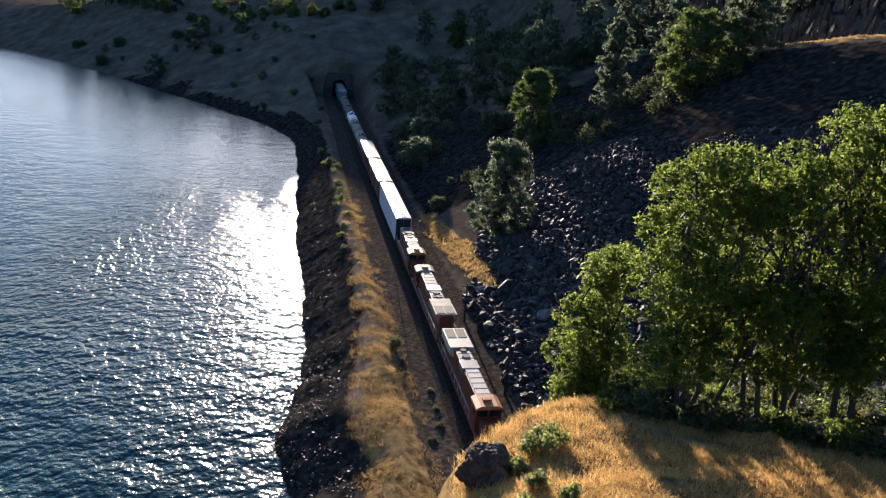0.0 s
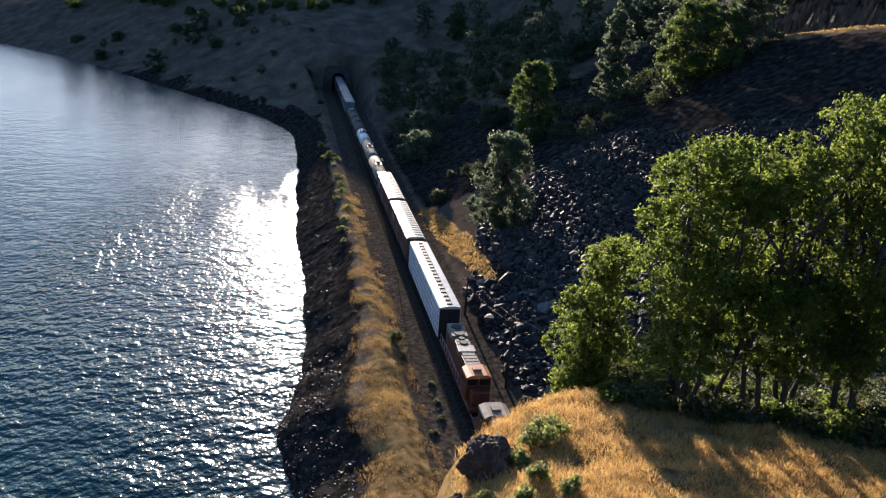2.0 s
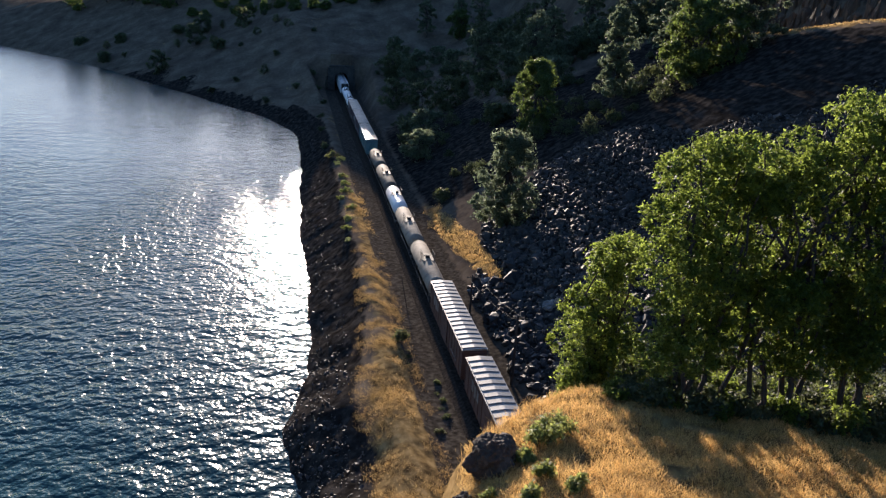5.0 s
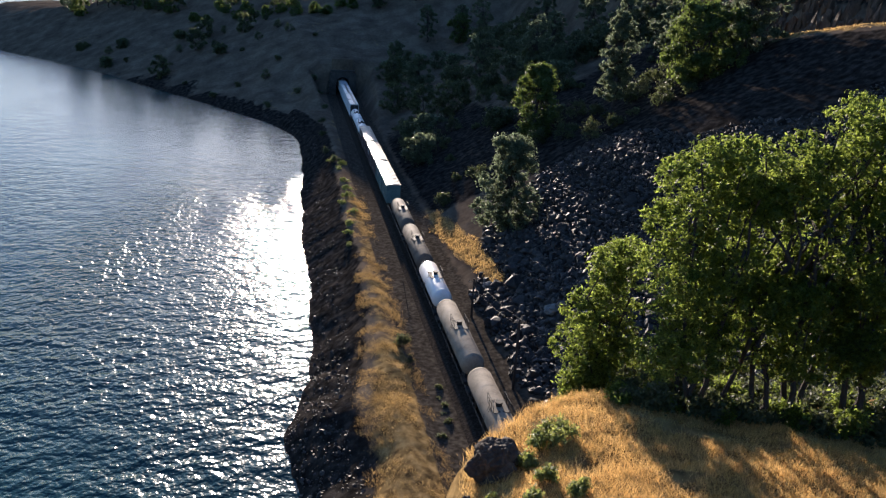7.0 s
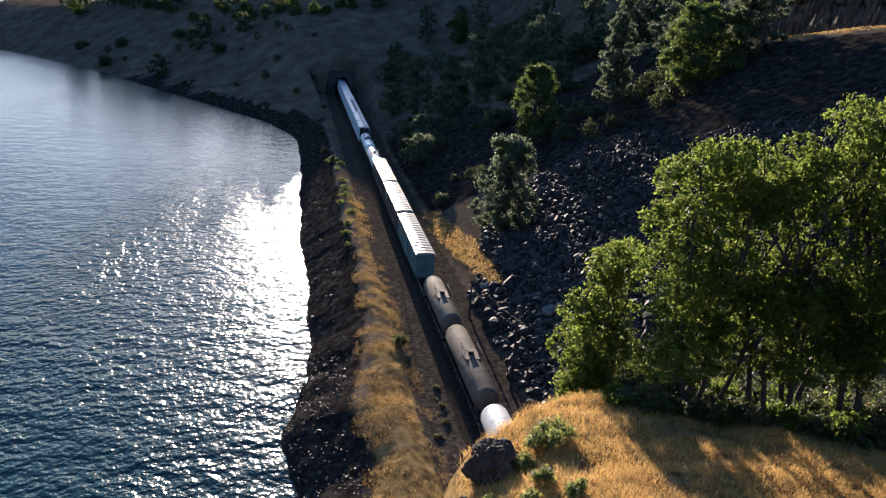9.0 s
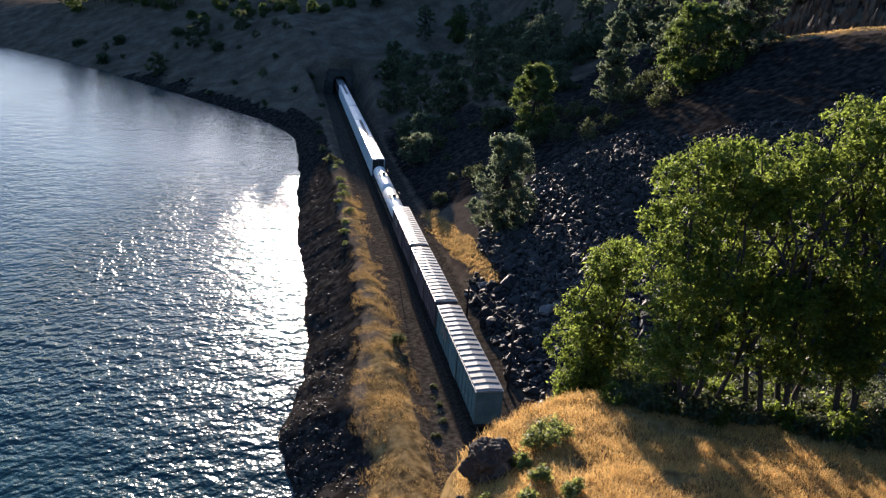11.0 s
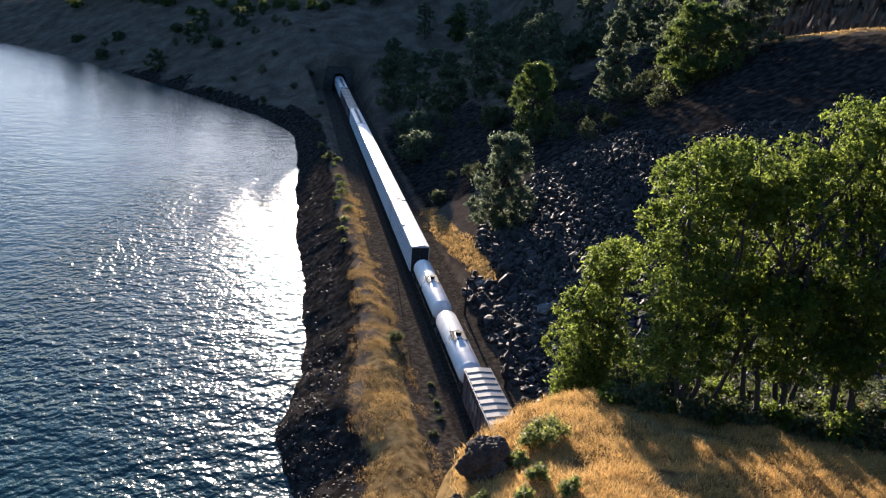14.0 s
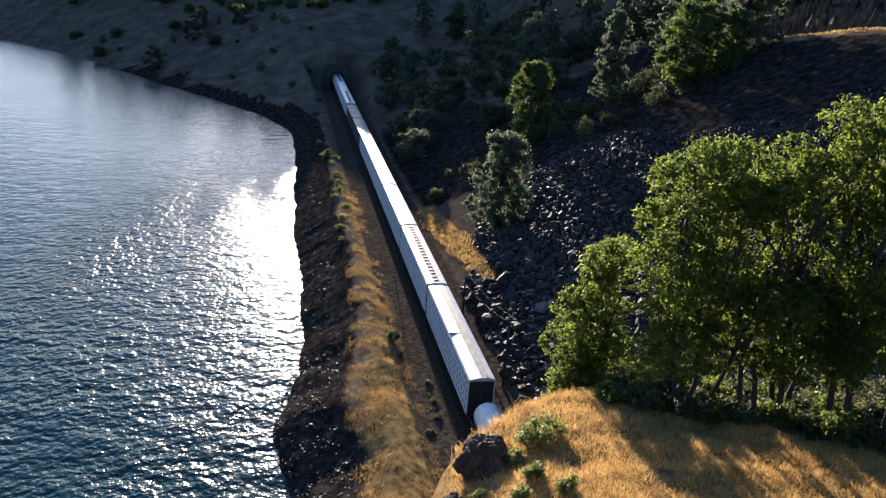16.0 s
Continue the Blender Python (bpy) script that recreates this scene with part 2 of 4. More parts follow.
def box(bm, x0, x1, y0, y1, z0, z1, bevel=0.0):
    r = bmesh.ops.create_cube(bm, size=1, matrix=Matrix.LocRotScale(((x0 + x1) / 2, (y0 + y1) / 2, (z0 + z1) / 2), None, (x1 - x0, y1 - y0, z1 - z0)))
    if bevel:
        edges = list({e for v in r["verts"] for e in v.link_edges})
        bmesh.ops.bevel(bm, geom=edges, offset=bevel, segments=2, affect="EDGES", profile=0.5)
    return bm


def tube(bm, a, b, r0, r1=None, n=8):
    a, b = Vector(a), Vector(b)
    d = b - a
    m = Matrix.Translation((a + b) / 2) @ d.to_track_quat("Z", "Y").to_matrix().to_4x4()
    bmesh.ops.create_cone(bm, cap_ends=True, segments=n, radius1=r0, radius2=r0 if r1 is None else r1, depth=d.length, matrix=m)
    return bm


def extrude_y(bm, outline, y0, y1):
    """A closed outline in x, z drawn out along y."""
    a = [bm.verts.new((x, y0, z)) for x, z in outline]
    b = [bm.verts.new((x, y1, z)) for x, z in outline]
    n = len(outline)
    for i in range(n):
        bm.faces.new((a[i], a[(i + 1) % n], b[(i + 1) % n], b[i]))
    bm.faces.new(a[::-1]), bm.faces.new(b)
    bmesh.ops.recalc_face_normals(bm, faces=bm.faces[:])
    return bm


# ---- terrain ----
def lattice(ix, iy, seed):
    h = np.sin(ix * 127.1 + iy * 311.7 + seed * 74.7) * 43758.5453
    return h - np.floor(h)


def value_noise(x, y, seed=0):
    ix, iy = np.floor(x), np.floor(y)
    fx, fy = x - ix, y - iy
    fx, fy = fx * fx * (3 - 2 * fx), fy * fy * (3 - 2 * fy)
    a, b = lattice(ix, iy, seed), lattice(ix + 1, iy, seed)
    c, d = lattice(ix, iy + 1, seed), lattice(ix + 1, iy + 1, seed)
    return (a * (1 - fx) + b * fx) * (1 - fy) + (c * (1 - fx) + d * fx) * fy - 0.5


def fbm(x, y, seed=0, octaves=4):
    out, amp = 0.0, 1.0
    for k in range(octaves):
        out = out + amp * value_noise(x * 2 ** k, y * 2 ** k, seed + k)
        amp *= 0.5
    return out


WATER = -6.5


def shore(y):
    line = np.interp(y, [-500, -30, 15, 40, 60, 70, 76, 83, 88, 93, 97, 114, 135, 150, 176, 222, 262, 280, 305, 341, 385, 444, 502, 536, 600, 690, 760, 850, 1000, 1300, 2500],
                     [-60, -60, -48, -30, -23, -21, -22.2, -22.8, -21.4, -21.2, -19.8, -19.2, -18.8, -19.8, -20, -19.2, -19.5, -22, -32, -55, -84, -122, -168, -200, -258, -310, -320, -260, -40, 200, 500])
    return line + 1.0 * fbm(y * 0.16, y * 0 + 3.3, 5, 4)


def mound(x, y):
    """The grassy headland below the eye."""
    dx, dy = x + 21.74, y
    r = np.hypot(dx, dy)
    az = np.degrees(np.arctan2(dx, dy))
    crest = np.interp(az, [10, 14, 19, 26, 40, 90], [24, 25, 27, 30.5, 35, 60])
    top = np.interp(r, [0, 3, 8, 14, 18, 25, 33, 60], [44.6, 41.5, 37.6, 34.6, 32.8, 31.45, 30.5, 28.5])
    v = r * np.sin(np.radians(np.clip(az - 14.6, -90, 90)))
    z = top - 1.7 * np.clip(1 - v / 4.5, 0, 1) ** 2 - 3.2 * np.maximum(0, -v - 0.25 * fbm(r * 0.5, r * 0, 9, 2)) - 0.9 * np.maximum(0, r - crest) - 0.5 * np.clip(r - crest, 0, 6)
    z = np.where((az < -60) | (az > 150), 40 - 0.6 * r, z)
    return z + 0.35 * fbm(x * 0.35, y * 0.35, 21, 4) + 0.22 * fbm(x * 0.8, y * 0.8, 27, 3)


def terrain(x, y):
    s = shore(y)
    d = (x - s) * np.interp(y, [230, 270], [1.0, 0.6])
    n = fbm(x * 0.045, y * 0.045, 1, 5)
    fine = fbm(x * 0.4, y * 0.4, 2, 4)
    # bank, berm, service road and trackbed
    bank = np.interp(x - (s + 18.7) * np.clip((x + 9) / -9, 0, 1), [-80, -27, -18.7, -16.6, -13, -10.8, -9.4, -7.8, -6.2, -3.4, -2.8, 2.8, 3.4, 5, 7],
                     [-16, -10, WATER, -4.8, -2.4, -0.3, 0.25, -0.4, -0.85, -0.85, -0.75, -0.75, -0.95, -1.0, -0.6])
    rough_bank = np.clip(np.interp(x, [-20, -17, -10, -7.5, -6.5], [0.3, 1, 0.7, 0.5, 0.05]), 0, 1) * (x < 3)
    bank = bank + rough_bank * (0.4 * fine + 0.7 * fbm(x * 0.22 + y * 0.09, y * 0.16, 8, 3)) * np.interp(y, [90, 140], [1, 0.5])
    # slope on the hill side, with a road bench below cliffs
    bench = 83.5 + 10 * fbm(y * 0.012, y * 0 + 7, 4, 2)
    up = np.clip(x - 7, 0, None)
    steep = np.interp(y, [40, 130, 210, 300, 420], [0.62, 0.61, 0.50, 0.42, 0.45])
    slope = -0.6 + steep * np.minimum(up, bench - 7) * 1.0
    over = np.clip(x - bench - 8, 0, None)
    slope = slope + np.minimum(over * 1.5, 34) + 0.12 * np.clip(over - 23, 0, 400)
    slope = slope + np.clip(up / 10, 0, 1) * np.clip((bench - x) / 6, 0.08, 1) * (1.3 * n * np.interp(y, [138, 155, 230, 300], [1, 0.25, 0.25, 1]) + 0.2 * fine)
    slope = np.where(x < 6.5, -60, slope)
    # headland with the tunnel
    crest = np.interp(y, [240, 300, 346, 351, 395, 440, 490, 600, 800, 950, 1100, 1400], [0, 5, 10, 13, 21, 28, 35, 39, 39, 25, 5, -14])
    crest = crest + np.interp(x, [-19, -10, -1, 11, 22, 42, 60, 110, 300], [2, 4, 13, 19, 20, 37, 54, 60, 90]) * np.interp(y, [365, 400, 500, 820, 1000], [0, 0.15, 1, 1, 0])
    crest = np.minimum(crest, np.interp(x, [-260, -190, -165, -120, -60], [15, 18, 21, 36, 90]))
    head = np.minimum(WATER + 0.62 * d, crest) + np.clip(d / 8, 0, 1) * (3.5 * n + 0.8 * fine)
    head = np.where(y < 245, -60, head)
    z = np.maximum(np.where(x < 7, bank, slope), np.maximum(slope, head))
    z = np.where((y > 300) & (x < -9), np.maximum(np.minimum(bank, WATER + 0.62 * d), head), z)
    z = np.where((x < s), np.minimum(z, np.interp(x - s, [-60, -8, 0], [-16, -10, WATER])), z)
    z = np.maximum(z, np.where(x > shore(y) - 3, mound(x, y), -60))
    # cutting along the track between the two portals
    lid = -0.78 + 1.5 * np.maximum(0, np.maximum(x - 7.0, -9.5 - x)) + 0.25 * np.maximum(0, np.maximum(x - 5, -6 - x))
    inside = (y > 47) & (y < 349.5)
    return np.where(inside, np.minimum(z, np.maximum(lid, np.where(x < -5, bank, -60))), z)


def ground_at(x, y):
    return float(terrain(np.array([float(x)]), np.array([float(y)]))[0])


PORTAL_FAR, PORTAL_NEAR = 349.5, 47.0


def axis_steps(stops):
    """Grid lines from (start, step) pairs to the last start."""
    out = []
    for (a, step), (b, _) in zip(stops, stops[1:]):
        out += list(np.arange(a, b - 1e-6, step))
    return np.array(out + [stops[-1][0]])


def bench_line(y):
    return 83.5 + 10 * fbm(y * 0.012, y * 0 + 7, 4, 2)


def talus_top(x):
    return np.interp(x, [7, 10, 14, 28, 42, 45, 48, 52, 60, 75], [112, 118, 132, 147, 147, 143, 124, 118, 109, 98])


def berm_left(y):
    """The river-side edge of the grass on the berm."""
    return np.interp(y, [60, 80, 105, 140, 200], [-14.8, -15.2, -12.6, -11.2, -10.4])


def dry_patch(x, y):
    return np.hypot((x - 11.4 + 0.075 * (y - 112)) / 1.9, (y - 136) / 27)


def build_ground():
    xs = axis_steps([(-4000, 500), (-1000, 100), (-300, 15), (-60, 4), (-30, 0.75), (12, 1.0), (60, 1.6), (110, 6), (200, 30), (500, 250), (4000, 1)])
    ys = axis_steps([(-3000, 400), (-600, 40), (-80, 5), (-5, 0.7), (46, 1.0), (47.6, 0.8), (170, 1.3), (260, 1.8), (348.5, 1.0), (352.5, 2), (420, 5), (620, 12), (1200, 60), (2000, 300), (5000, 1)])
    gx, gy = np.meshgrid(xs, ys)
    gz = terrain(gx.ravel(), gy.ravel()).reshape(gx.shape)
    far = np.hypot(gx, gy - 200)
    # distant ridges close the valley
    ridge = 150 * np.clip((far - 1500) / 1500, 0, 1) * (0.6 + 0.8 * fbm(gx * 0.0011, gy * 0.0011, 31, 4))
    river = np.abs(gx + 500 - 0.12 * gy) < 520
    gz = np.where(far > 1500, np.where(river & (far < 3600), -12, np.maximum(gz, ridge - 12)), gz)
    ny, nx = gx.shape
    verts = np.stack([gx.ravel(), gy.ravel(), gz.ravel()], 1)
    i = np.arange(ny - 1)[:, None] * nx + np.arange(nx - 1)[None, :]
    faces = np.stack([i, i + 1, i + nx + 1, i + nx], -1).reshape(-1, 4)
    c = verts[faces].mean(1)
    zmin, zmax = verts[faces][:, :, 2].min(1), verts[faces][:, :, 2].max(1)
    mouth = (np.abs(c[:, 0]) < 3.4) & (zmax > 1.0) & ((np.abs(c[:, 1] - PORTAL_FAR) < 2.2) | (np.abs(c[:, 1] - PORTAL_NEAR) < 1.6))
    faces = faces[~mouth]
    me = bpy.data.meshes.new("ground")
    me.from_pydata(verts.tolist(), [], faces.tolist())
    x, y, z = verts.T
    n = fbm(x * 0.06, y * 0.06, 12, 4)
    m = mound(x, y)
    on_mound = (z > 24) & (np.hypot(x + 21.7, y) < 60) & (np.abs(z - m) < 0.6)
    berm = 0.74 * np.clip((x - berm_left(y)) / 3.4, 0, 1) * np.clip((-5.4 - x) / 1.6, 0, 1) * np.interp(y, [45, 60, 140, 190], [1, 1, 0.9, 0.2]) * (y < 300)
    patch = np.clip(1.3 - dry_patch(x, y), 0, 1)
    grass = np.where(on_mound, 1.0, np.maximum(berm + 0.9 * n * (berm > 0), patch * 1.2))
    # pale grass zone paints the sunlit strip along the hillside road
    grass = np.maximum(grass, np.where((x > bench_line(y) - 1.5) & (x < bench_line(y) + 6) & (y > 60) & (y < 215), 0.8, 0))
    grass = np.maximum(grass, np.where((y > 215), (np.interp(y, [215, 300, 380], [0.05, 0.2, 0.05]) + 0.5 * n) * np.clip((np.abs(x) - 8) / 14 + np.clip((y - 352) / 15, 0, 1), 0, 1), 0))
    talus = np.clip(np.minimum((x - 7) / 3, np.minimum((talus_top(x) - y) / 10, (70 - x) / 10)), 0, 1) * (y > 40) * (1 - np.clip(patch, 0, 1))
    cliff = np.clip((z - 47) / 4, 0, 1) * (x > 80)
    # bank rock, spread up the slope so its dark tone gives the bank's shade
    rip = np.clip(np.interp(x - shore(y), [-2, 0, 7.5, 10.0], [1, 1, 1, 0]), 0, 1) * (y < 420)
    rock = np.where(on_mound, 0, np.maximum(np.maximum(talus, cliff), rip * (1 - np.clip(berm, 0, 1))))
    # dark soil above the talus, painted darker for the hill's shade
    rock = np.maximum(rock, np.clip((x - 24) / 8, 0, 1) * np.clip((y - talus_top(x)) / 8 + 1, 0, 1) * np.clip((215 - y) / 20, 0, 1) * np.clip((bench_line(y) - 1 - x) / 4, 0, 1) * (1.2 + 0.3 * n))
    # rock tone between track and hillside paints the dense shade lying there
    rock = np.maximum(rock, 0.85 * np.clip((x - 6) / 3, 0, 1) * np.clip((42 - x) / 8, 0, 1) * np.clip((y - 150) / 10, 0, 1) * np.clip((262 - y) / 30, 0, 1) * (1 - np.clip(patch, 0, 1)) + 0.4 * n * (np.abs(y - 205) < 50) * (x > 9) * (x < 38))
    gravel = np.clip(np.interp(x, [-7.8, -6.6, 3, 6, 8], [0, 1, 1, 0.8, 0]), 0, 1) * (y > 45) * (y < 352) * (z < 2)
    col = me.color_attributes.new("zone", "FLOAT_COLOR", "POINT")
    col.data.foreach_set("color", np.stack([np.clip(grass, 0, 1), np.clip(rock, 0, 1), gravel, np.ones_like(x)], 1).astype(np.float32).ravel())
    me.materials.append(MAT["ground"])
    me.shade_smooth()
    return tagged(new("ground", me), "steep dry hillside with golden grass, dark soil and talus", "ground", kind="structure")


build_ground()

bm = bmesh.new()
bm.faces.new([bm.verts.new((x, y, WATER)) for x, y in ((-4000, -3000), (4000, -3000), (4000, 5000), (-4000, 5000))])
water = tagged(new("water", finish("water", bm, "water")), "rippled blue-green river with glittering sun path", "river", kind="structure")

# ---- track and tunnels ----
bm = bmesh.new()
extrude_y(bm, [(-2.9, -0.8), (2.9, -0.8), (1.75, -0.2), (-1.75, -0.2)], -420, 1150)
tagged(new("ballast_bed", finish("ballast_bed", bm, "ballast")), "grey crushed stone ballast under the railway track", "ballast", kind="structure")
track = thing("railway_track", "single steel railway track on timber sleepers", "railway track")
for sx in (-0.7525, 0.7525):
    bm = bmesh.new()
    o = [(-0.07, -0.17), (0.07, -0.17), (0.07, -0.155), (0.012, -0.13), (0.012, -0.045), (0.036, -0.03), (0.036, 0), (-0.036, 0), (-0.036, -0.03), (-0.012, -0.045), (-0.012, -0.13), (-0.07, -0.155)]
    extrude_y(bm, [(x + sx, z) for x, z in o], -420, 1150)
    part("rail", bm, "rail", track)
bm = bmesh.new()
box(bm, -1.3, 1.3, -0.115, 0.115, -0.3, -0.17)
sleeper = finish("sleeper", bm, "sleeper")
for k in range(300):
    part("sleeper", sleeper, "", track).location = (0, 66 + 0.95 * k, 0)


def tunnel(y_face, out, depth):
    """Concrete portal and lining; out is +1 where the mouth faces +y."""
    t = thing("tunnel_portal", "weathered concrete railway tunnel portal in the hillside", "tunnel", "tunnel portals")
    arch = [(-2.9, -0.9)] + [(2.9 * math.cos(radians(a)), 4.3 + 2.9 * math.sin(radians(a))) for a in range(180, -1, -15)] + [(2.9, -0.9)]
    outer = [(-4.9, -0.9), (-4.9, 9.4), (4.9, 9.4), (4.9, -0.9)]
    bm = bmesh.new()
    y0, y1 = y_face + out * 1.2, y_face - out * 0.8
    ring = []
    for y in (y0, y1):
        inner = [bm.verts.new((x, y, z)) for x, z in arch]
        rim = []
        for x, z in arch:
            if z < 4.4 and abs(x) > 2.85:
                rim.append(bm.verts.new((math.copysign(4.9, x), y, z)))
            else:
                f = max(abs(x) / 4.9, (z - 4.3) / 5.1, 1e-3)
                rim.append(bm.verts.new((x / f, y, 4.3 + (z - 4.3) / f)))
        for k in range(len(arch) - 1):
            bm.faces.new((inner[k], inner[k + 1], rim[k + 1], rim[k]))
        ring.append((inner, rim))
    for line in (0, 1):
        for k in range(len(arch) - 1):
            bm.faces.new((ring[0][line][k], ring[0][line][k + 1], ring[1][line][k + 1], ring[1][line][k]))
    bmesh.ops.recalc_face_normals(bm, faces=bm.faces[:])
    part("portal_frame", bm, "concrete", t)
    bm = bmesh.new()
    box(bm, -5.4, 5.4, min(y0, y1) - 0.25, max(y0, y1) + 0.25, 9.42, 10.1, 0.08)
    part("coping", bm, "concrete", t)
    bm = bmesh.new()
    box(bm, -4.6, 4.6, *sorted((y_face - out * 1.0, y_face - out * 3.2)), 9.0, 15.0, 0.3)
    part("headwall", bm, "ground", t, "dark rock face above the portal")
    for sx in (-1, 1):
        bm = bmesh.new()
        box(bm, *sorted((sx * 4.92, sx * 5.9)), min(y0, y1) - 0.2, max(y0, y1) + 0.2, -0.9, 9.0, 0.06)
        part("buttress", bm, "concrete", t)
    bm = bmesh.new()
    rows = []
    for y in (y1, y_face - out * depth):
        rows.append([bm.verts.new((x * 1.002, y, z)) for x, z in arch])
    for k in range(len(arch) - 1):
        bm.faces.new((rows[0][k], rows[0][k + 1], rows[1][k + 1], rows[1][k]))
    part("tunnel_lining", bm, "dark", t, "plain black tunnel lining")


tunnel(PORTAL_FAR - 1.5, -1, 420)
tunnel(PORTAL_NEAR + 1.0, 1, 400)


# ---- train ----
def wheelset_meshes():
    bm = bmesh.new()
    for sx in (-0.75, 0.75):
        tube(bm, (sx - 0.06, 0, 0.46), (sx + 0.06, 0, 0.46), 0.46, n=20)
    tube(bm, (-0.75, 0, 0.46), (0.75, 0, 0.46), 0.08, n=8)
    w = finish("wheelset", bm, "steel")
    bm = bmesh.new()
    for sx in (-1.02, 1.02):
        box(bm, sx - 0.1, sx + 0.1, -1.35, 1.35, 0.42, 0.72, 0.05)
        box(bm, sx - 0.13, sx + 0.13, -0.45, 0.45, 0.28, 0.86, 0.05)
    box(bm, -1.0, 1.0, -0.25, 0.25, 0.5, 0.95)
    return w, finish("bogie", bm, "dark")


WHEELSET, BOGIE = wheelset_meshes()


def bogies(car, places, axles=(-0.9, 0.9)):
    for y in places:
        b = part("bogie", BOGIE, "", car)
        b.location = (0, y, 0)
        for a in axles:
            part("wheelset", WHEELSET, "", b).location = (0, a, 0)


def couplers(bm, length, z=0.85):
    box(bm, -0.12, 0.12, -0.45, 0.6, z - 0.12, z + 0.14)
    box(bm, -0.12, 0.12, length - 0.6, length + 0.45, z - 0.12, z + 0.14)


def arch_outline(half, z0, z1, rise, corner=0.25, n=9):
    """Box section with rounded eaves and a low curved roof."""
    pts = [(-half, z0), (-half, z1 - corner)]
    for k in range(n + 1):
        x = -half + 0.12 + (2 * half - 0.24) * k / n
        pts.append((x, z1 + rise * (1 - (x / half) ** 2)))
    return pts + [(half, z1 - corner), (half, z0)]


PANEL_MESH = {}


def panel_mesh(w, h):
    """A pressed side panel with two shallow ribs and rows of holes as dark slots."""
    key = (round(w, 3), round(h, 3))
    if key not in PANEL_MESH:
        bm = bmesh.new()
        box(bm, -0.03, 0, -w / 2, w / 2, -h / 2, h / 2)
        for k in (-0.25, 0.25):
            box(bm, -0.055, -0.03, -w / 2 + 0.05, w / 2 - 0.05, h * k - 0.06, h * k + 0.06)
        PANEL_MESH[key] = finish("side_panel", bm, "panel")
    return PANEL_MESH[key]


def autorack(length, style, label):
    car = thing("autorack_car", label, "railway car", "cars of the freight train")
    L = length - 0.9
    bm = bmesh.new()
    box(bm, -1.45, 1.45, 0.1, L - 0.1, 0.75, 1.2, 0.04)
    couplers(bm, L)
    part("underframe", bm, "dark", car)
    bm = bmesh.new()
    extrude_y(bm, [(-1.44, 1.2), (-1.44, 5.32), (1.44, 5.32), (1.44, 1.2)], 0.25, L - 0.25)
    part("body", bm, "panel", car)
    bm = bmesh.new()
    cols = 22
    step = (L - 0.6) / cols
    for sx in (-1, 1):
        for k in range(cols + 1):
            y = 0.3 + step * k
            box(bm, *sorted((sx * 1.442, sx * 1.56)), y - 0.14, y + 0.14, 1.2, 5.36)
        for z in (1.24, 2.25, 3.27, 4.29, 5.3):
            box(bm, *sorted((sx * 1.442, sx * 1.53)), 0.3, L - 0.3, z - 0.13, z + 0.13)
    part("side_frame", bm, "white", car, "white posts and rails of the side")
    pm = panel_mesh(step - 0.3, 0.74)
    for k in range(cols):
        for z in (1.745, 2.76, 3.78, 4.795):
            for sx in (-1, 1):
                q = part("side_panel", pm, "", car)
                q.matrix_basis = pose(sx * 1.455, 0.3 + step * (k + 0.5), z, 0, 0, 0 if sx < 0 else 180)
    bm = bmesh.new()
    extrude_y(bm, [(-1.53, 5.36), (-1.56, 5.44), (-1.42, 5.62), (-0.42, 5.78), (0.42, 5.78), (1.42, 5.62), (1.56, 5.44), (1.53, 5.36)], 0.05, L - 0.05)
    part("roof", bm, "galv", car, "pale galvanised roof")
    if style == "ladder":
        bm = bmesh.new()
        box(bm, -0.44, 0.44, 0.5, L - 0.5, 5.784, 5.80)
        part("roof_channel", bm, "dark", car, "dark recessed centre strip")
        bm = bmesh.new()
        box(bm, -0.38, 0.38, -0.22, 0.22, 5.80, 5.87, 0.05)
        rib = finish("roof_rib", bm, "galv_old")
        for k in range(19):
            part("roof_rib", rib, "", car).location = (0, 1.0 + (L - 2.0) * k / 18, 0)
    elif style == "seam":
        bm = bmesh.new()
        box(bm, -0.02, 0.06, 0.3, L - 0.3, 5.783, 5.80)
        part("roof_seam", bm, "dark", car, "dark joint along the roof")
        bm = bmesh.new()
        box(bm, 0.1, 0.75, 0.3, L - 0.3, 5.76, 5.792)
        part("roof_walk", bm, "galv_old", car, "grey walkway strip")
        bm = bmesh.new()
        box(bm, -1.5, 0.05, L * 0.42, L * 0.42 + 0.12, 5.6, 5.80)
        part("roof_lap", bm, "dark", car)
    else:
        bm = bmesh.new()
        box(bm, 0.1, 0.3, -0.2, 0.2, 5.76, 5.80)
        hatch = finish("roof_bracket", bm, "galv_old")
        for k in range(16):
            part("roof_bracket", hatch, "", car).location = (0, 1 + (L - 2) * k / 15, 0)
    for y in (0.06, L - 0.2):
        bm = bmesh.new()
        box(bm, -1.42, -0.03, y, y + 0.14, 1.2, 5.34, 0.02)
        box(bm, 0.03, 1.42, y, y + 0.14, 1.2, 5.34, 0.02)
        part("end_door", bm, "dark", car, "dark folded end doors")
    bogies(car, (3.2, L - 3.2))
    return car


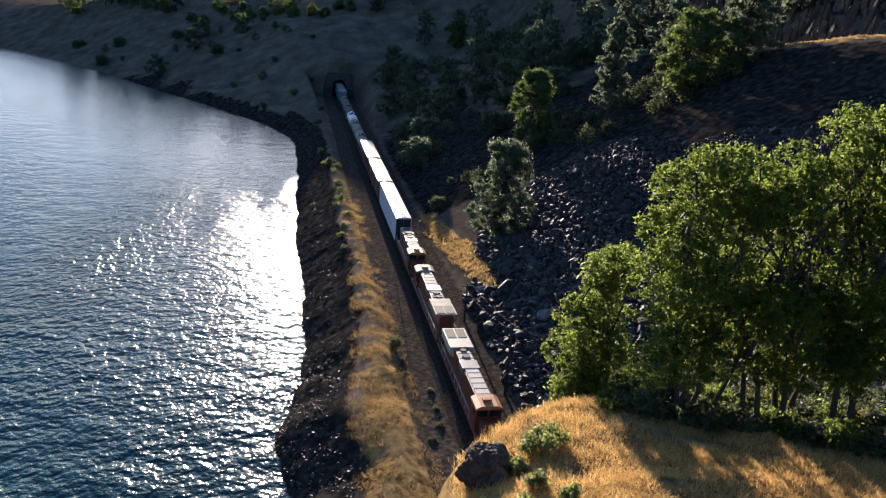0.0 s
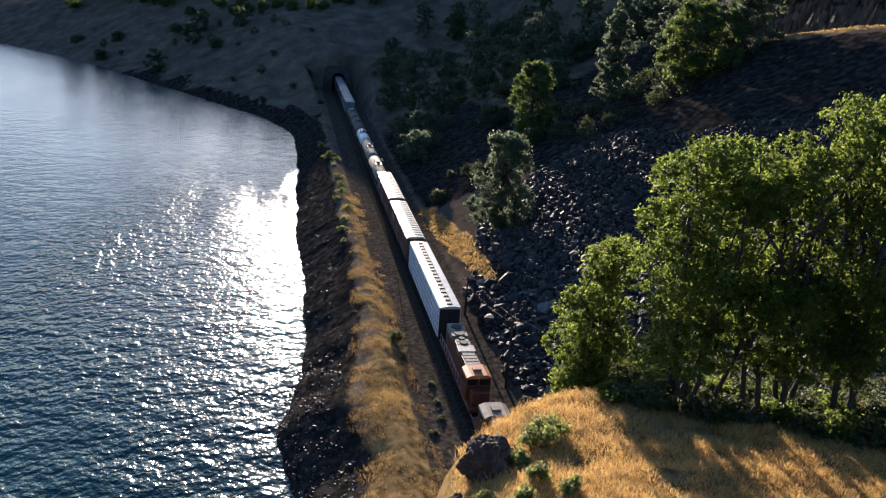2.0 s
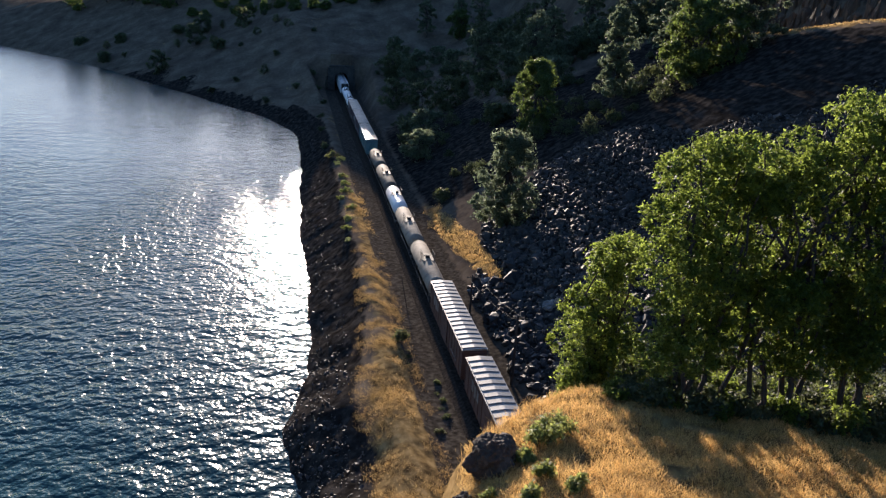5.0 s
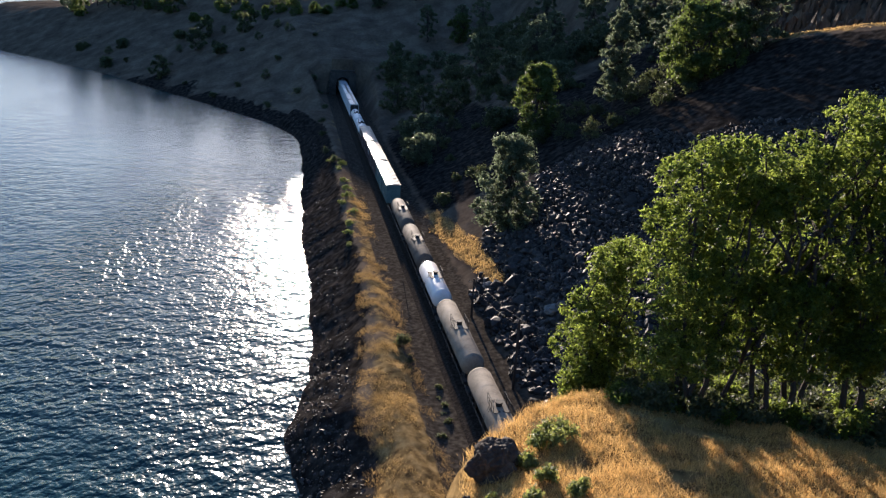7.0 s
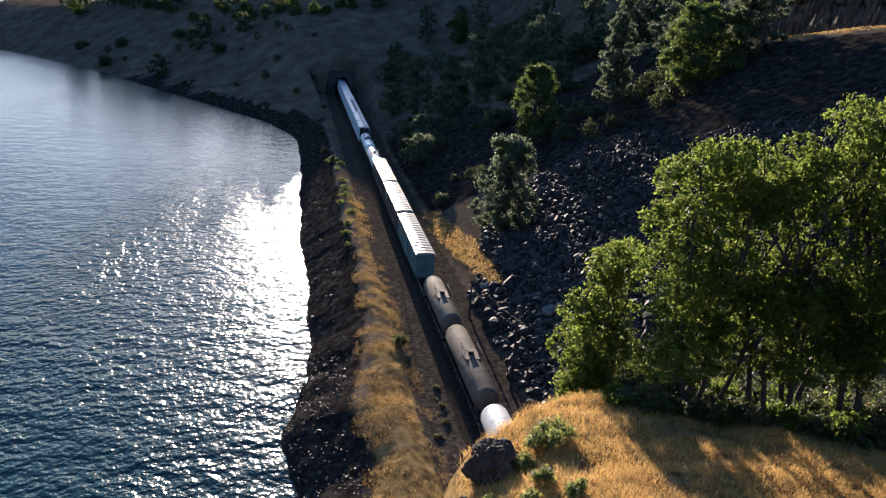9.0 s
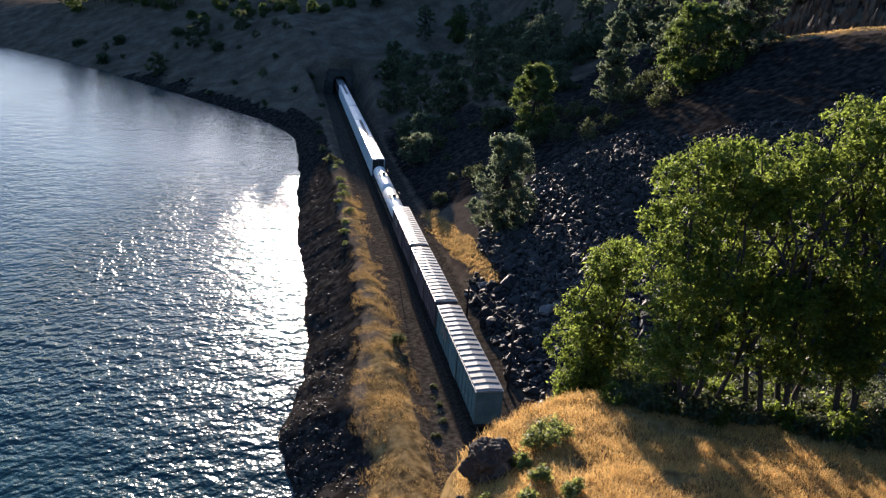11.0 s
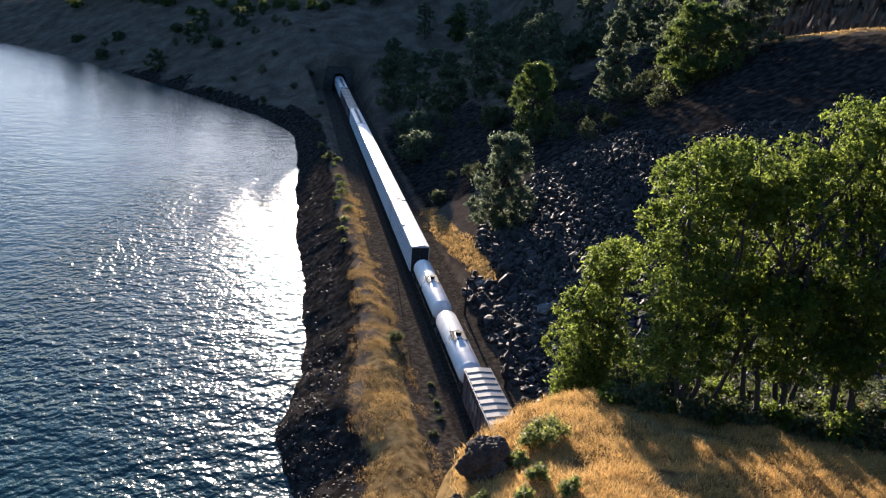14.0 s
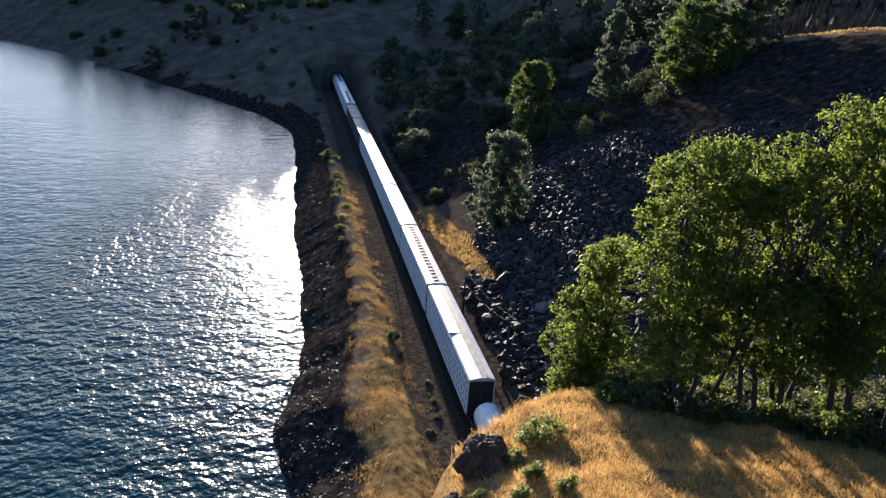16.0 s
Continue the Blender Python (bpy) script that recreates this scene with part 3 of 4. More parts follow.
def boxcar(length, side, label, marks=True, roof="galv_old"):
    car = thing("boxcar", label, "railway car", "cars of the freight train")
    L = length - 1.0
    bm = bmesh.new()
    box(bm, -1.3, 1.3, 0, L, 0.7, 1.08, 0.03)
    couplers(bm, L)
    part("underframe", bm, "dark", car)
    bm = bmesh.new()
    extrude_y(bm, [(-1.48, 1.08), (-1.48, 5.1), (1.48, 5.1), (1.48, 1.08)], 0.12, L - 0.12)
    part("body", bm, side, car)
    bm = bmesh.new()
    nr = 14
    for sx in (-1, 1):
        for k in range(nr + 1):
            y = 0.2 + (L - 0.4) * k / nr
            box(bm, *sorted((sx * 1.482, sx * 1.56)), y - 0.07, y + 0.07, 1.08, 5.08)
    for k in range(5):
        z = 1.7 + 0.75 * k
        box(bm, -1.4, 1.4, 0.03, 0.12, z - 0.08, z + 0.08)
        box(bm, -1.4, 1.4, L - 0.12, L - 0.03, z - 0.08, z + 0.08)
    part("side_ribbing", bm, side, car)
    for sx in (-1, 1):
        bm = bmesh.new()
        box(bm, *sorted((sx * 1.565, sx * 1.63)), L / 2 - 1.9, L / 2 + 1.9, 1.15, 4.95, 0.015)
        for k in range(5):
            z = 1.6 + 0.72 * k
            box(bm, *sorted((sx * 1.632, sx * 1.67)), L / 2 - 1.8, L / 2 + 1.8, z - 0.07, z + 0.07)
        part("door", bm, side, car)
    bm = bmesh.new()
    extrude_y(bm, [(-1.6, 5.08), (-1.63, 5.18), (0, 5.34), (1.63, 5.18), (1.6, 5.08)], 0.0, L)
    part("roof", bm, roof, car, "weathered galvanised roof")
    bm = bmesh.new()
    n = 17
    w = (L - 0.2) / n
    extrude_y(bm, [(-1.56, 5.196), (-1.5, 5.285), (0, 5.435), (1.5, 5.285), (1.56, 5.196)], -w * 0.31, w * 0.31)
    bmesh.ops.bevel(bm, geom=[e for e in bm.edges if abs(e.verts[0].co.y - e.verts[1].co.y) < 1e-4 and e.verts[0].co.z > 5.2 or e.verts[1].co.z > 5.3 and abs(e.verts[0].co.y - e.verts[1].co.y) < 1e-4], offset=0.05, segments=1, affect="EDGES")
    rp = finish("roof_panel", bm, roof)
    for k in range(n):
        part("roof_panel", rp, "", car).location = (0, 0.1 + w * (k + 0.5), 0)
    if marks:
        for k in range(3):
            y = L * 0.70 + k * 1.25
            part("side_mark", box(bmesh.new(), -1.585, -1.562, y, y + 0.85, 3.0 - 0.2 * (k % 2), 4.3), "galv_old", car, "faded pale side marking")
        for k in range(4):
            y = L * 0.14 + k * 0.9
            part("side_mark", box(bmesh.new(), -1.585, -1.562, y, y + 0.6, 2.0, 2.25), "galv_old", car, "faded pale side marking")
    for sx in (-1, 1):
        for ye in (0.25, L - 0.7):
            bm = bmesh.new()
            for k in range(6):
                tube(bm, (sx * 1.6, ye, 1.3 + 0.4 * k), (sx * 1.6, ye + 0.45, 1.3 + 0.4 * k), 0.015, n=5)
            part("ladder", bm, "dark", car)
    bogies(car, (2.6, L - 2.6))
    return car


def tank_car(length, paint, label, head=None, radius=1.52):
    car = thing("tank_car", label, "railway car", "cars of the freight train")
    L = length - 0.9
    zc = 2.95
    bm = bmesh.new()
    prof = [(0.0, 0.45), (0.55, 0.5), (0.95, 0.62), (1.25, 0.82), (1.45, 1.08), (radius, 1.4)]
    rings = [(r, y) for r, y in prof[1:]] + [(r, L - y) for r, y in reversed(prof[1:])]
    n = 36
    prev = None
    first = bm.verts.new((0, 0.45, zc))
    for r, y in rings:
        ring = [bm.verts.new((r * math.cos(2 * math.pi * k / n), y, zc + r * math.sin(2 * math.pi * k / n))) for k in range(n)]
        for k in range(n):
            if prev:
                bm.faces.new((prev[k], prev[(k + 1) % n], ring[(k + 1) % n], ring[k]))
            else:
                bm.faces.new((first, ring[(k + 1) % n], ring[k]))
        prev = ring
    last = bm.verts.new((0, L - 0.45, zc))
    for k in range(n):
        bm.faces.new((last, prev[k], prev[(k + 1) % n]))
    bmesh.ops.recalc_face_normals(bm, faces=bm.faces[:])
    part("tank_shell", bm, paint, car, smooth=True)
    for y in (1.55, L * 0.27, L * 0.73, L - 1.55):
        bm = bmesh.new()
        for k in range(n):
            a0, a1 = 2 * math.pi * k / n, 2 * math.pi * (k + 1) / n
            q = []
            for a in (a0, a1):
                for yy in (y - 0.06, y + 0.06):
                    q.append(bm.verts.new(((radius + 0.012) * math.cos(a), yy, zc + (radius + 0.012) * math.sin(a))))
            bm.faces.new((q[0], q[2], q[3], q[1]))
        part("weld_band", bm, head or paint, car)
    bm = bmesh.new()
    box(bm, -1.35, 1.35, 0, 1.6, 0.8, 1.3, 0.04)
    box(bm, -1.35, 1.35, L - 1.6, L, 0.8, 1.3, 0.04)
    box(bm, -1.0, 1.0, 1.0, 2.6, 1.2, 1.9)
    box(bm, -1.0, 1.0, L - 2.6, L - 1.0, 1.2, 1.9)
    box(bm, -0.25, 0.25, 1.6, L - 1.6, 0.95, 1.45)
    couplers(bm, L)
    part("underframe", bm, "dark", car)
    # top platform with manway and rails
    y = L / 2
    top = zc + radius
    bm = bmesh.new()
    for sx in (-1, 1):
        box(bm, *sorted((sx * 0.42, sx * 0.98)), y - 1.35, y + 1.35, top - 0.10, top - 0.05)
    for ye in (-1.35, 1.0):
        box(bm, -0.42, 0.42, y + ye, y + ye + 0.35, top - 0.06, top - 0.01)
    part("platform", bm, "dark", car, "dark grating platform")
    bm = bmesh.new()
    tube(bm, (0, y, top - 0.2), (0, y, top + 0.42), 0.36, n=16)
    tube(bm, (0, y, top + 0.42), (0, y, top + 0.5), 0.42, n=16)
    tube(bm, (0, y + 0.8, top - 0.1), (0, y + 0.8, top + 0.3), 0.14, n=10)
    part("manway", bm, "dark", car)
    bm = bmesh.new()
    for sx in (-1, 1):
        for k in range(4):
            yy = y - 1.35 + 0.9 * k
            tube(bm, (sx * 0.96, yy, top - 0.08), (sx * 0.96, yy, top + 0.95), 0.03, n=6)
        for z in (0.5, 0.95):
            tube(bm, (sx * 0.96, y - 1.35, top + z), (sx * 0.96, y + 1.35, top + z), 0.03, n=6)
    part("guard_rail", bm, "dark", car)
    for sx in (-1, 1):
        bm = bmesh.new()
        tube(bm, (sx * 1.62, 1.0, 1.75), (sx * 1.62, L - 1.0, 1.75), 0.03, n=6)
        for k in range(9):
            yy = 1.0 + (L - 2.0) * k / 8
            tube(bm, (sx * 1.4, yy, 1.35), (sx * 1.62, yy, 1.75), 0.025, n=5)
        for dy in (-0.22, 0.22):
            tube(bm, (sx * 1.58, y + dy, 1.0), (sx * 1.62, y + dy, 2.95), 0.025, n=5)
            tube(bm, (sx * 1.62, y + dy, 2.95), (sx * 0.98, y + dy, top - 0.05), 0.025, n=5)
        for k in range(8):
            tube(bm, (sx * 1.62, y - 0.22, 1.1 + 0.26 * k), (sx * 1.62, y + 0.22, 1.1 + 0.26 * k), 0.02, n=5)
        part("handrail", bm, "dark", car, "dark side handrail and ladder")
    bogies(car, (2.1, L - 2.1))
    return car


def locomotive(length, label, backwards=False, wide=True, cab_roof="orange", roof="cream"):
    car = thing("locomotive", label, "locomotive", "locomotives of the freight train")
    L = length - 0.8

    def Y(a, b):
        return (L - b, L - a) if backwards else (a, b)

    bm = bmesh.new()
    box(bm, -1.52, 1.52, 0.1, L - 0.1, 1.15, 1.62, 0.04)
    couplers(bm, L)
    part("frame", bm, "maroon", car)
    bm = bmesh.new()
    box(bm, -1.25, 1.25, *Y(L * 0.36, L * 0.62), 0.35, 1.16, 0.15)
    part("fuel_tank", bm, "dark", car)
    hood_top = 4.55
    bm = bmesh.new()
    box(bm, -0.98, 0.98, *Y(5.0, L - 1.3), 1.63, hood_top, 0.09)
    part("hood", bm, "maroon", car)
    bm = bmesh.new()
    box(bm, -0.80, 0.80, *Y(5.05, L * 0.66), hood_top, hood_top + 0.07, 0.02)
    seam = finish("roof_seam", box(bmesh.new(), -0.86, 0.86, -0.04, 0.04, hood_top + 0.071, hood_top + 0.10), "galv_old")
    for k in range(9):
        a = 5.4 + (L * 0.66 - 6.0) * k / 8
        part("roof_seam", seam, "", car).location = (0, Y(a, a)[0], 0)
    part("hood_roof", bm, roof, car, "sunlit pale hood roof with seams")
    # flared radiator end
    bm = bmesh.new()
    a, b = Y(L * 0.70, L - 1.6)
    if wide:
        extrude_y(bm, [(-1.0, 3.3), (-1.52, 3.75), (-1.52, 4.72), (1.52, 4.72), (1.52, 3.75), (1.0, 3.3)], a, b)
    else:
        box(bm, -1.05, 1.05, a, b, 3.9, 4.70, 0.06)
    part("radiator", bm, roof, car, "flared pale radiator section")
    half = 1.3 if wide else 0.85
    for k in range(2):
        bm = bmesh.new()
        if wide:
            c0 = L - 4.2
            x0, x1 = (-half, -0.1) if k == 0 else (0.1, half)
            box(bm, x0, x1, *Y(c0 - 0.3, c0 + 2.3), 4.722, 4.76)
        else:
            c0 = L - 5.4 + 1.9 * k
            tube(bm, (0, sum(Y(c0, c0 + 1.4)) / 2, 4.702), (0, sum(Y(c0, c0 + 1.4)) / 2, 4.80), 0.68, n=18)
        part("radiator_grille" if wide else "radiator_fan", bm, "dark", car, "dark roof grille")
    for k, (pos, r) in enumerate(((0.60, 0.55), (0.665, 0.42))):
        bm = bmesh.new()
        y = sum(Y(L * pos - 0.1, L * pos + 0.1)) / 2
        tube(bm, (0, y, hood_top), (0, y, hood_top + 0.22), r, r * 0.92, n=16)
        part("roof_fan", bm, "dark", car, "dark round roof fan")
    bm = bmesh.new()
    a, b = Y(L * 0.47, L * 0.56)
    box(bm, -1.1, 1.1, a, b, 3.9, hood_top + 0.12, 0.05)
    part("brake_blister", bm, "galv_old", car)
    # cab and nose; dark red paints their shaded faces below a brighter roof
    bm = bmesh.new()
    box(bm, -1.5, 1.5, *Y(2.5, 5.0), 1.63, 4.45, 0.06)
    part("cab", bm, "maroon", car)
    bm = bmesh.new()
    a, b = Y(2.35, 5.1)
    extrude_y(bm, [(-1.56, 4.30), (-1.5, 4.48), (-0.95, 4.74), (0.95, 4.74), (1.5, 4.48), (1.56, 4.30)], a, b)
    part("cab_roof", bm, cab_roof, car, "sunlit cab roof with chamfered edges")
    bm = bmesh.new()
    box(bm, -0.5, 0.5, *Y(3.4, 4.3), 4.742, 4.98, 0.05)
    part("air_conditioner", bm, cab_roof, car)
    bm = bmesh.new()
    box(bm, -1.05, 1.05, *Y(0.9, 2.5), 1.63, 3.25, 0.12)
    part("nose", bm, "maroon", car)
    for x0 in (-1.3, 0.15):
        part("cab_window", box(bmesh.new(), x0, x0 + 1.15, *Y(2.47, 2.53), 3.45, 4.2), "glass", car, "dark cab glass")
    for sx in (-1, 1):
        for y0 in (2.9, 3.9):
            part("cab_window", box(bmesh.new(), *sorted((sx * 1.48, sx * 1.515)), *Y(y0, y0 + 0.8), 3.4, 4.15), "glass", car, "dark cab glass")
    for sx in (-1, 1):
        bm = bmesh.new()
        z = 2.65
        tube(bm, (sx * 1.5, *Y(5.2, 5.2)[:1], z), (sx * 1.5, *Y(L - 0.5, L - 0.5)[:1], z), 0.025, n=6)
        for k in range(10):
            y = Y(5.2 + (L - 5.7) * k / 9, 5.2 + (L - 5.7) * k / 9)[0]
            tube(bm, (sx * 1.5, y, 1.62), (sx * 1.5, y, z), 0.022, n=5)
        part("handrail", bm, "galv", car, "pale side handrail")
    for sx in (-1, 1):
        for k in range(6):
            y = Y(6 + (L - 9) * k / 5, 6 + (L - 9) * k / 5)[0]
            part("hood_door", box(bmesh.new(), *sorted((sx * 0.985, sx * 1.01)), y - 0.6, y + 0.6, 1.9, 3.6), "maroon", car)
    bogies(car, (3.8, L - 3.8), (-1.7, 0.0, 1.7))
    return car


SPEED = 22.75
TRAIN = []


def couple(front, car):
    TRAIN.append((front, car))


couple(67.8, locomotive(25.0, "dark red diesel locomotive with an orange cab roof", cab_roof="orange"))
couple(93.4, locomotive(24.8, "dark red diesel locomotive running backwards, pale roof", True, cab_roof="dusty", roof="dusty"))
couple(118.6, locomotive(19.2, "dark red four-fan diesel locomotive with an orange cab roof", False, False, cab_roof="orange", roof="dusty"))
couple(138.4, autorack(28.4, "ladder", "white autorack car with a dark ribbed roof strip"))
couple(169.0, boxcar(24.6, "oxide", "red-brown boxcar with a ribbed galvanised roof"))
couple(194.4, boxcar(23.6, "oxide", "red-brown boxcar with pale side markings"))
couple(219.0, tank_car(21.0, "beige", "dusty beige tank car with a dark top platform"))
couple(240.2, tank_car(20.8, "beige", "dusty beige tank car with a dark top platform"))
couple(261.2, tank_car(16.0, "white", "short glossy white tank car", radius=1.55))
couple(277.3, tank_car(20.6, "brown", "dark brown tank car with a dark top platform"))
couple(298.1, tank_car(18.0, "brown", "brown tank car with rounded ends"))
couple(321.8, boxcar(25.0, "teal", "tall teal boxcar with a grey ribbed roof"))
couple(347.2, boxcar(24.2, "plum", "plum-brown boxcar with a ribbed galvanised roof"))
couple(371.7, boxcar(24.4, "plum", "plum-brown boxcar with a ribbed galvanised roof"))
couple(396.6, tank_car(18.8, "white", "white tank car with dark top fittings"))
couple(415.5, tank_car(20.4, "white", "white tank car with dark top fittings"))
for k, style in enumerate(("seam", "ladder", "plain", "plain", "ladder")):
    couple(436.8 + 28.4 * k, autorack(28.4, style, "white galvanised autorack car with panelled sides"))
couple(579.6, boxcar(25.6, "plum", "tall grey-roofed plum boxcar", False))
couple(605.6, boxcar(25.6, "plum", "tall grey-roofed plum boxcar", False))
for k, style in enumerate(("ladder", "plain", "ladder", "plain")):
    couple(631.8 + 28.4 * k, autorack(28.4, style, "white galvanised autorack car with panelled sides"))


# ---- vegetation ----
def quad_mesh(name, quads, mat, smooth=False):
    """One mesh of loose four-cornered leaves, (n, 4, 3)."""
    n = len(quads)
    me = bpy.data.meshes.new(name)
    me.vertices.add(n * 4)
    me.vertices.foreach_set("co", np.asarray(quads, np.float32).ravel())
    me.loops.add(n * 4)
    me.loops.foreach_set("vertex_index", np.arange(n * 4, dtype=np.int32))
    me.polygons.add(n)
    me.polygons.foreach_set("loop_start", np.arange(0, n * 4, 4, dtype=np.int32))
    me.update()
    me.validate()
    me.materials.append(MAT[mat])
    return me


def leaves(rng, centres, radii, per, size, flat=0.75):
    """Small folded leaves in the shells of clumps."""
    c = np.repeat(centres, per, 0)
    r = np.repeat(radii, per)
    d = rng.normal(size=c.shape)
    d /= np.linalg.norm(d, axis=1)[:, None]
    reach = np.clip(np.abs(rng.normal(0, 0.58, len(c))), 0.08, 1.25)
    pos = c + d * (r * reach)[:, None] * np.array([1, 1, flat])
    a = rng.normal(size=c.shape)
    a /= np.linalg.norm(a, axis=1)[:, None]
    nrm = d * 0.7 + rng.normal(size=c.shape) * 0.6 + np.array([0, 0, 0.35])
    b = np.cross(nrm, a)
    b /= np.linalg.norm(b, axis=1)[:, None] + 1e-9
    a = np.cross(b, nrm)
    a /= np.linalg.norm(a, axis=1)[:, None] + 1e-9
    s = (size * rng.uniform(0.6, 1.35, len(c)))[:, None]
    return np.stack([pos - a * s, pos - b * s * 0.45, pos + a * s, pos + b * s * 0.45], 1)


def spray_shells(rng, centres, radii, sprays):
    """Leafy twigs over the outer shell of each bough, with a few inside."""
    n = np.maximum(8, (sprays * radii ** 2 * rng.uniform(0.55, 1.25, len(radii))).astype(int))
    c, r = np.repeat(centres, n, 0), np.repeat(radii, n)
    d = rng.normal(size=c.shape) + np.array([0, 0, 0.25])
    d /= np.linalg.norm(d, axis=1)[:, None]
    reach = np.where(rng.uniform(0, 1, len(c)) < 0.86, rng.uniform(0.84, 1.08, len(c)), rng.uniform(0.25, 0.8, len(c)))
    return c + d * (r * reach)[:, None] * np.array([1, 1, 0.8]), rng.uniform(0.2, 0.36, len(c))


def limb(bm, a, b, r0, r1, rng, steps=3):
    a, b = Vector(a), Vector(b)
    p = a
    for k in range(steps):
        f = (k + 1) / steps
        q = a.lerp(b, f) + Vector(rng.normal(0, 0.05 * (b - a).length, 3)) * (k < steps - 1)
        tube(bm, p, q, r0 + (r1 - r0) * k / steps, r0 + (r1 - r0) * f, 7)
        p = q
    return p


def broadleaf(seed, height, width, label, leaf=0.17, clumps=70, per=330, mat="leaf", stems=3, low=0.22, clump=0.95, taper=0.0, sprays=0):
    rng = np.random.default_rng(seed)
    t = thing("broadleaf_tree", label, "tree")
    bm = bmesh.new()
    centres, radii = [], []
    tops = []
    for k in range(stems):
        ang = 2 * math.pi * (k + rng.uniform(0, 0.5)) / stems
        foot = (0.25 * math.cos(ang) * (stems > 1), 0.25 * math.sin(ang) * (stems > 1), -0.5)
        reach = width * 0.22 * (stems > 1)
        fork = (reach * math.cos(ang), reach * math.sin(ang), height * rng.uniform(0.4, 0.52))
        r = 0.019 * height * (1.0 if stems == 1 else 0.52)
        limb(bm, foot, fork, r, r * 0.65, rng, 4)
        top = (fork[0] * 1.5, fork[1] * 1.5, height * rng.uniform(0.82, 0.93))
        limb(bm, fork, top, r * 0.62, 0.03, rng, 4)
        tops.append((fork, top))
    for k in range(clumps):
        z = rng.uniform(low, 0.97)
        spread = math.sqrt(max(0.03, 1 - ((z - 0.46) / 0.54) ** 2)) * width / 2
        spread = spread * (1 - taper) + taper * width / 2 * float(np.interp(z, [0, 0.12, 0.35, 0.7, 0.9, 1], [0.5, 0.8, 1, 0.86, 0.5, 0.1]))
        ang = rng.uniform(0, 2 * math.pi)
        rad = spread * math.sqrt(rng.uniform(0.12, 1)) * (1 + 0.28 * math.sin(3 * ang + seed) + rng.normal(0, 0.10))
        c = np.array([rad * math.cos(ang), rad * math.sin(ang), z * height])
        centres.append(c)
        radii.append(clump * rng.uniform(0.55, 1.25))
        if k % 2 == 0:
            fork, top = tops[int(rng.integers(len(tops)))]
            s = Vector(fork).lerp(Vector(top), float(rng.uniform(0, 0.6)))
            limb(bm, s, c, 0.006 * height, 0.02, rng, 2)
    part("trunk", bm, "bark", t, "dark forked trunk and limbs")
    centres, radii = np.array(centres), np.array(radii)
    if sprays:
        centres, radii = spray_shells(rng, centres, radii, sprays)
    part("crown", quad_mesh("crown", leaves(rng, centres, radii, per, leaf), mat), "", t)
    return t


def bush(seed, width, height, label, leaf=0.09, clumps=12, per=220, mat="shrub", name="bush"):
    rng = np.random.default_rng(seed)
    t = thing(name, label, "bush")
    bm = bmesh.new()
    centres, radii = [], []
    for k in range(clumps):
        ang, f = rng.uniform(0, 6.283), math.sqrt(rng.uniform(0, 1))
        z = height * (0.25 + 0.6 * rng.uniform(0, 1) * math.sqrt(1 - 0.75 * f * f))
        c = np.array([width * 0.4 * f * math.cos(ang), width * 0.4 * f * math.sin(ang), z])
        centres.append(c)
        radii.append(min(width, height * 1.6) * rng.uniform(0.16, 0.30))
        tube(bm, (c[0] * 0.15, c[1] * 0.15, -0.25), c, 0.012 * height + 0.008, 0.008, 5)
    part("branchwork", bm, "bark", t, "thin woody stems")
    part("foliage", quad_mesh("foliage", leaves(rng, np.array(centres), np.array(radii), per, leaf, 0.9), mat), "", t)
    return t


def put(ob, x, y, turn=0.0, sink=0.0):
    ob.matrix_world = pose(x, y, ground_at(x, y) - sink, 0, 0, turn)
    return ob


def again(ob, x, y, turn, label="", sink=0.0):
    return tagged(copy_thing(ob, pose(x, y, ground_at(x, y) - sink, 0, 0, turn)), label)


# the clump of trees on the headland: heading from the eye's foot, distance, height, width
def headland_spot(az, r):
    return -21.74 + r * math.sin(radians(az)), r * math.cos(radians(az))


def headland_edge(az):
    return float(np.interp(az, [23, 26, 29.5, 34.7, 40.6, 44, 47, 55], [30, 29.7, 29, 29.7, 31, 31.5, 32, 33]))


for k, (az, r, h, w, lobes, label) in enumerate((
        (32.4, 29.8, 11.4, 4.7, 40, "tall spreading green tree with several dark stems"),
        (25.4, 34.0, 11.2, 3.8, 24, "leafy green tree rooted below the headland's edge"),
        (24.6, 33.5, 8.6, 2.6, 15, "low leafy green tree rooted below the headland's edge"),
        (36.2, 30.8, 12.2, 4.0, 26, "tall green tree with an open crown"),
        (39.6, 31.6, 13.6, 4.6, 36, "tall bright green tree on the grassy headland"),
        (43.2, 32.5, 14.8, 5.0, 40, "tall full-crowned green tree on the headland"),
        (47.5, 32.0, 13.5, 5.0, 34, "tall full-crowned green tree on the headland"))):
    tree = broadleaf(1 + k, h, w - 0.8, label, clumps=lobes, per=34, stems=4 if k == 0 else 3, low=0.2 if 0 < k < 3 else 0.22, clump=1.0, leaf=0.08, sprays=58)
    put(tree, *headland_spot(az, r), 40 * k)
for k in range(12):
    az = 26.5 + 2.1 * k
    x, y = headland_spot(az, 39.5 + 1.2 * (k % 2))
    h = 30.3 + 0.9 * lattice(k, 5, 8) - ground_at(x, y)
    put(bush(300 + k, 3.8, h, "leafy thicket on the slope behind the headland trees", 0.14, 46, 170, "shrub", "thicket_bush"), x, y)
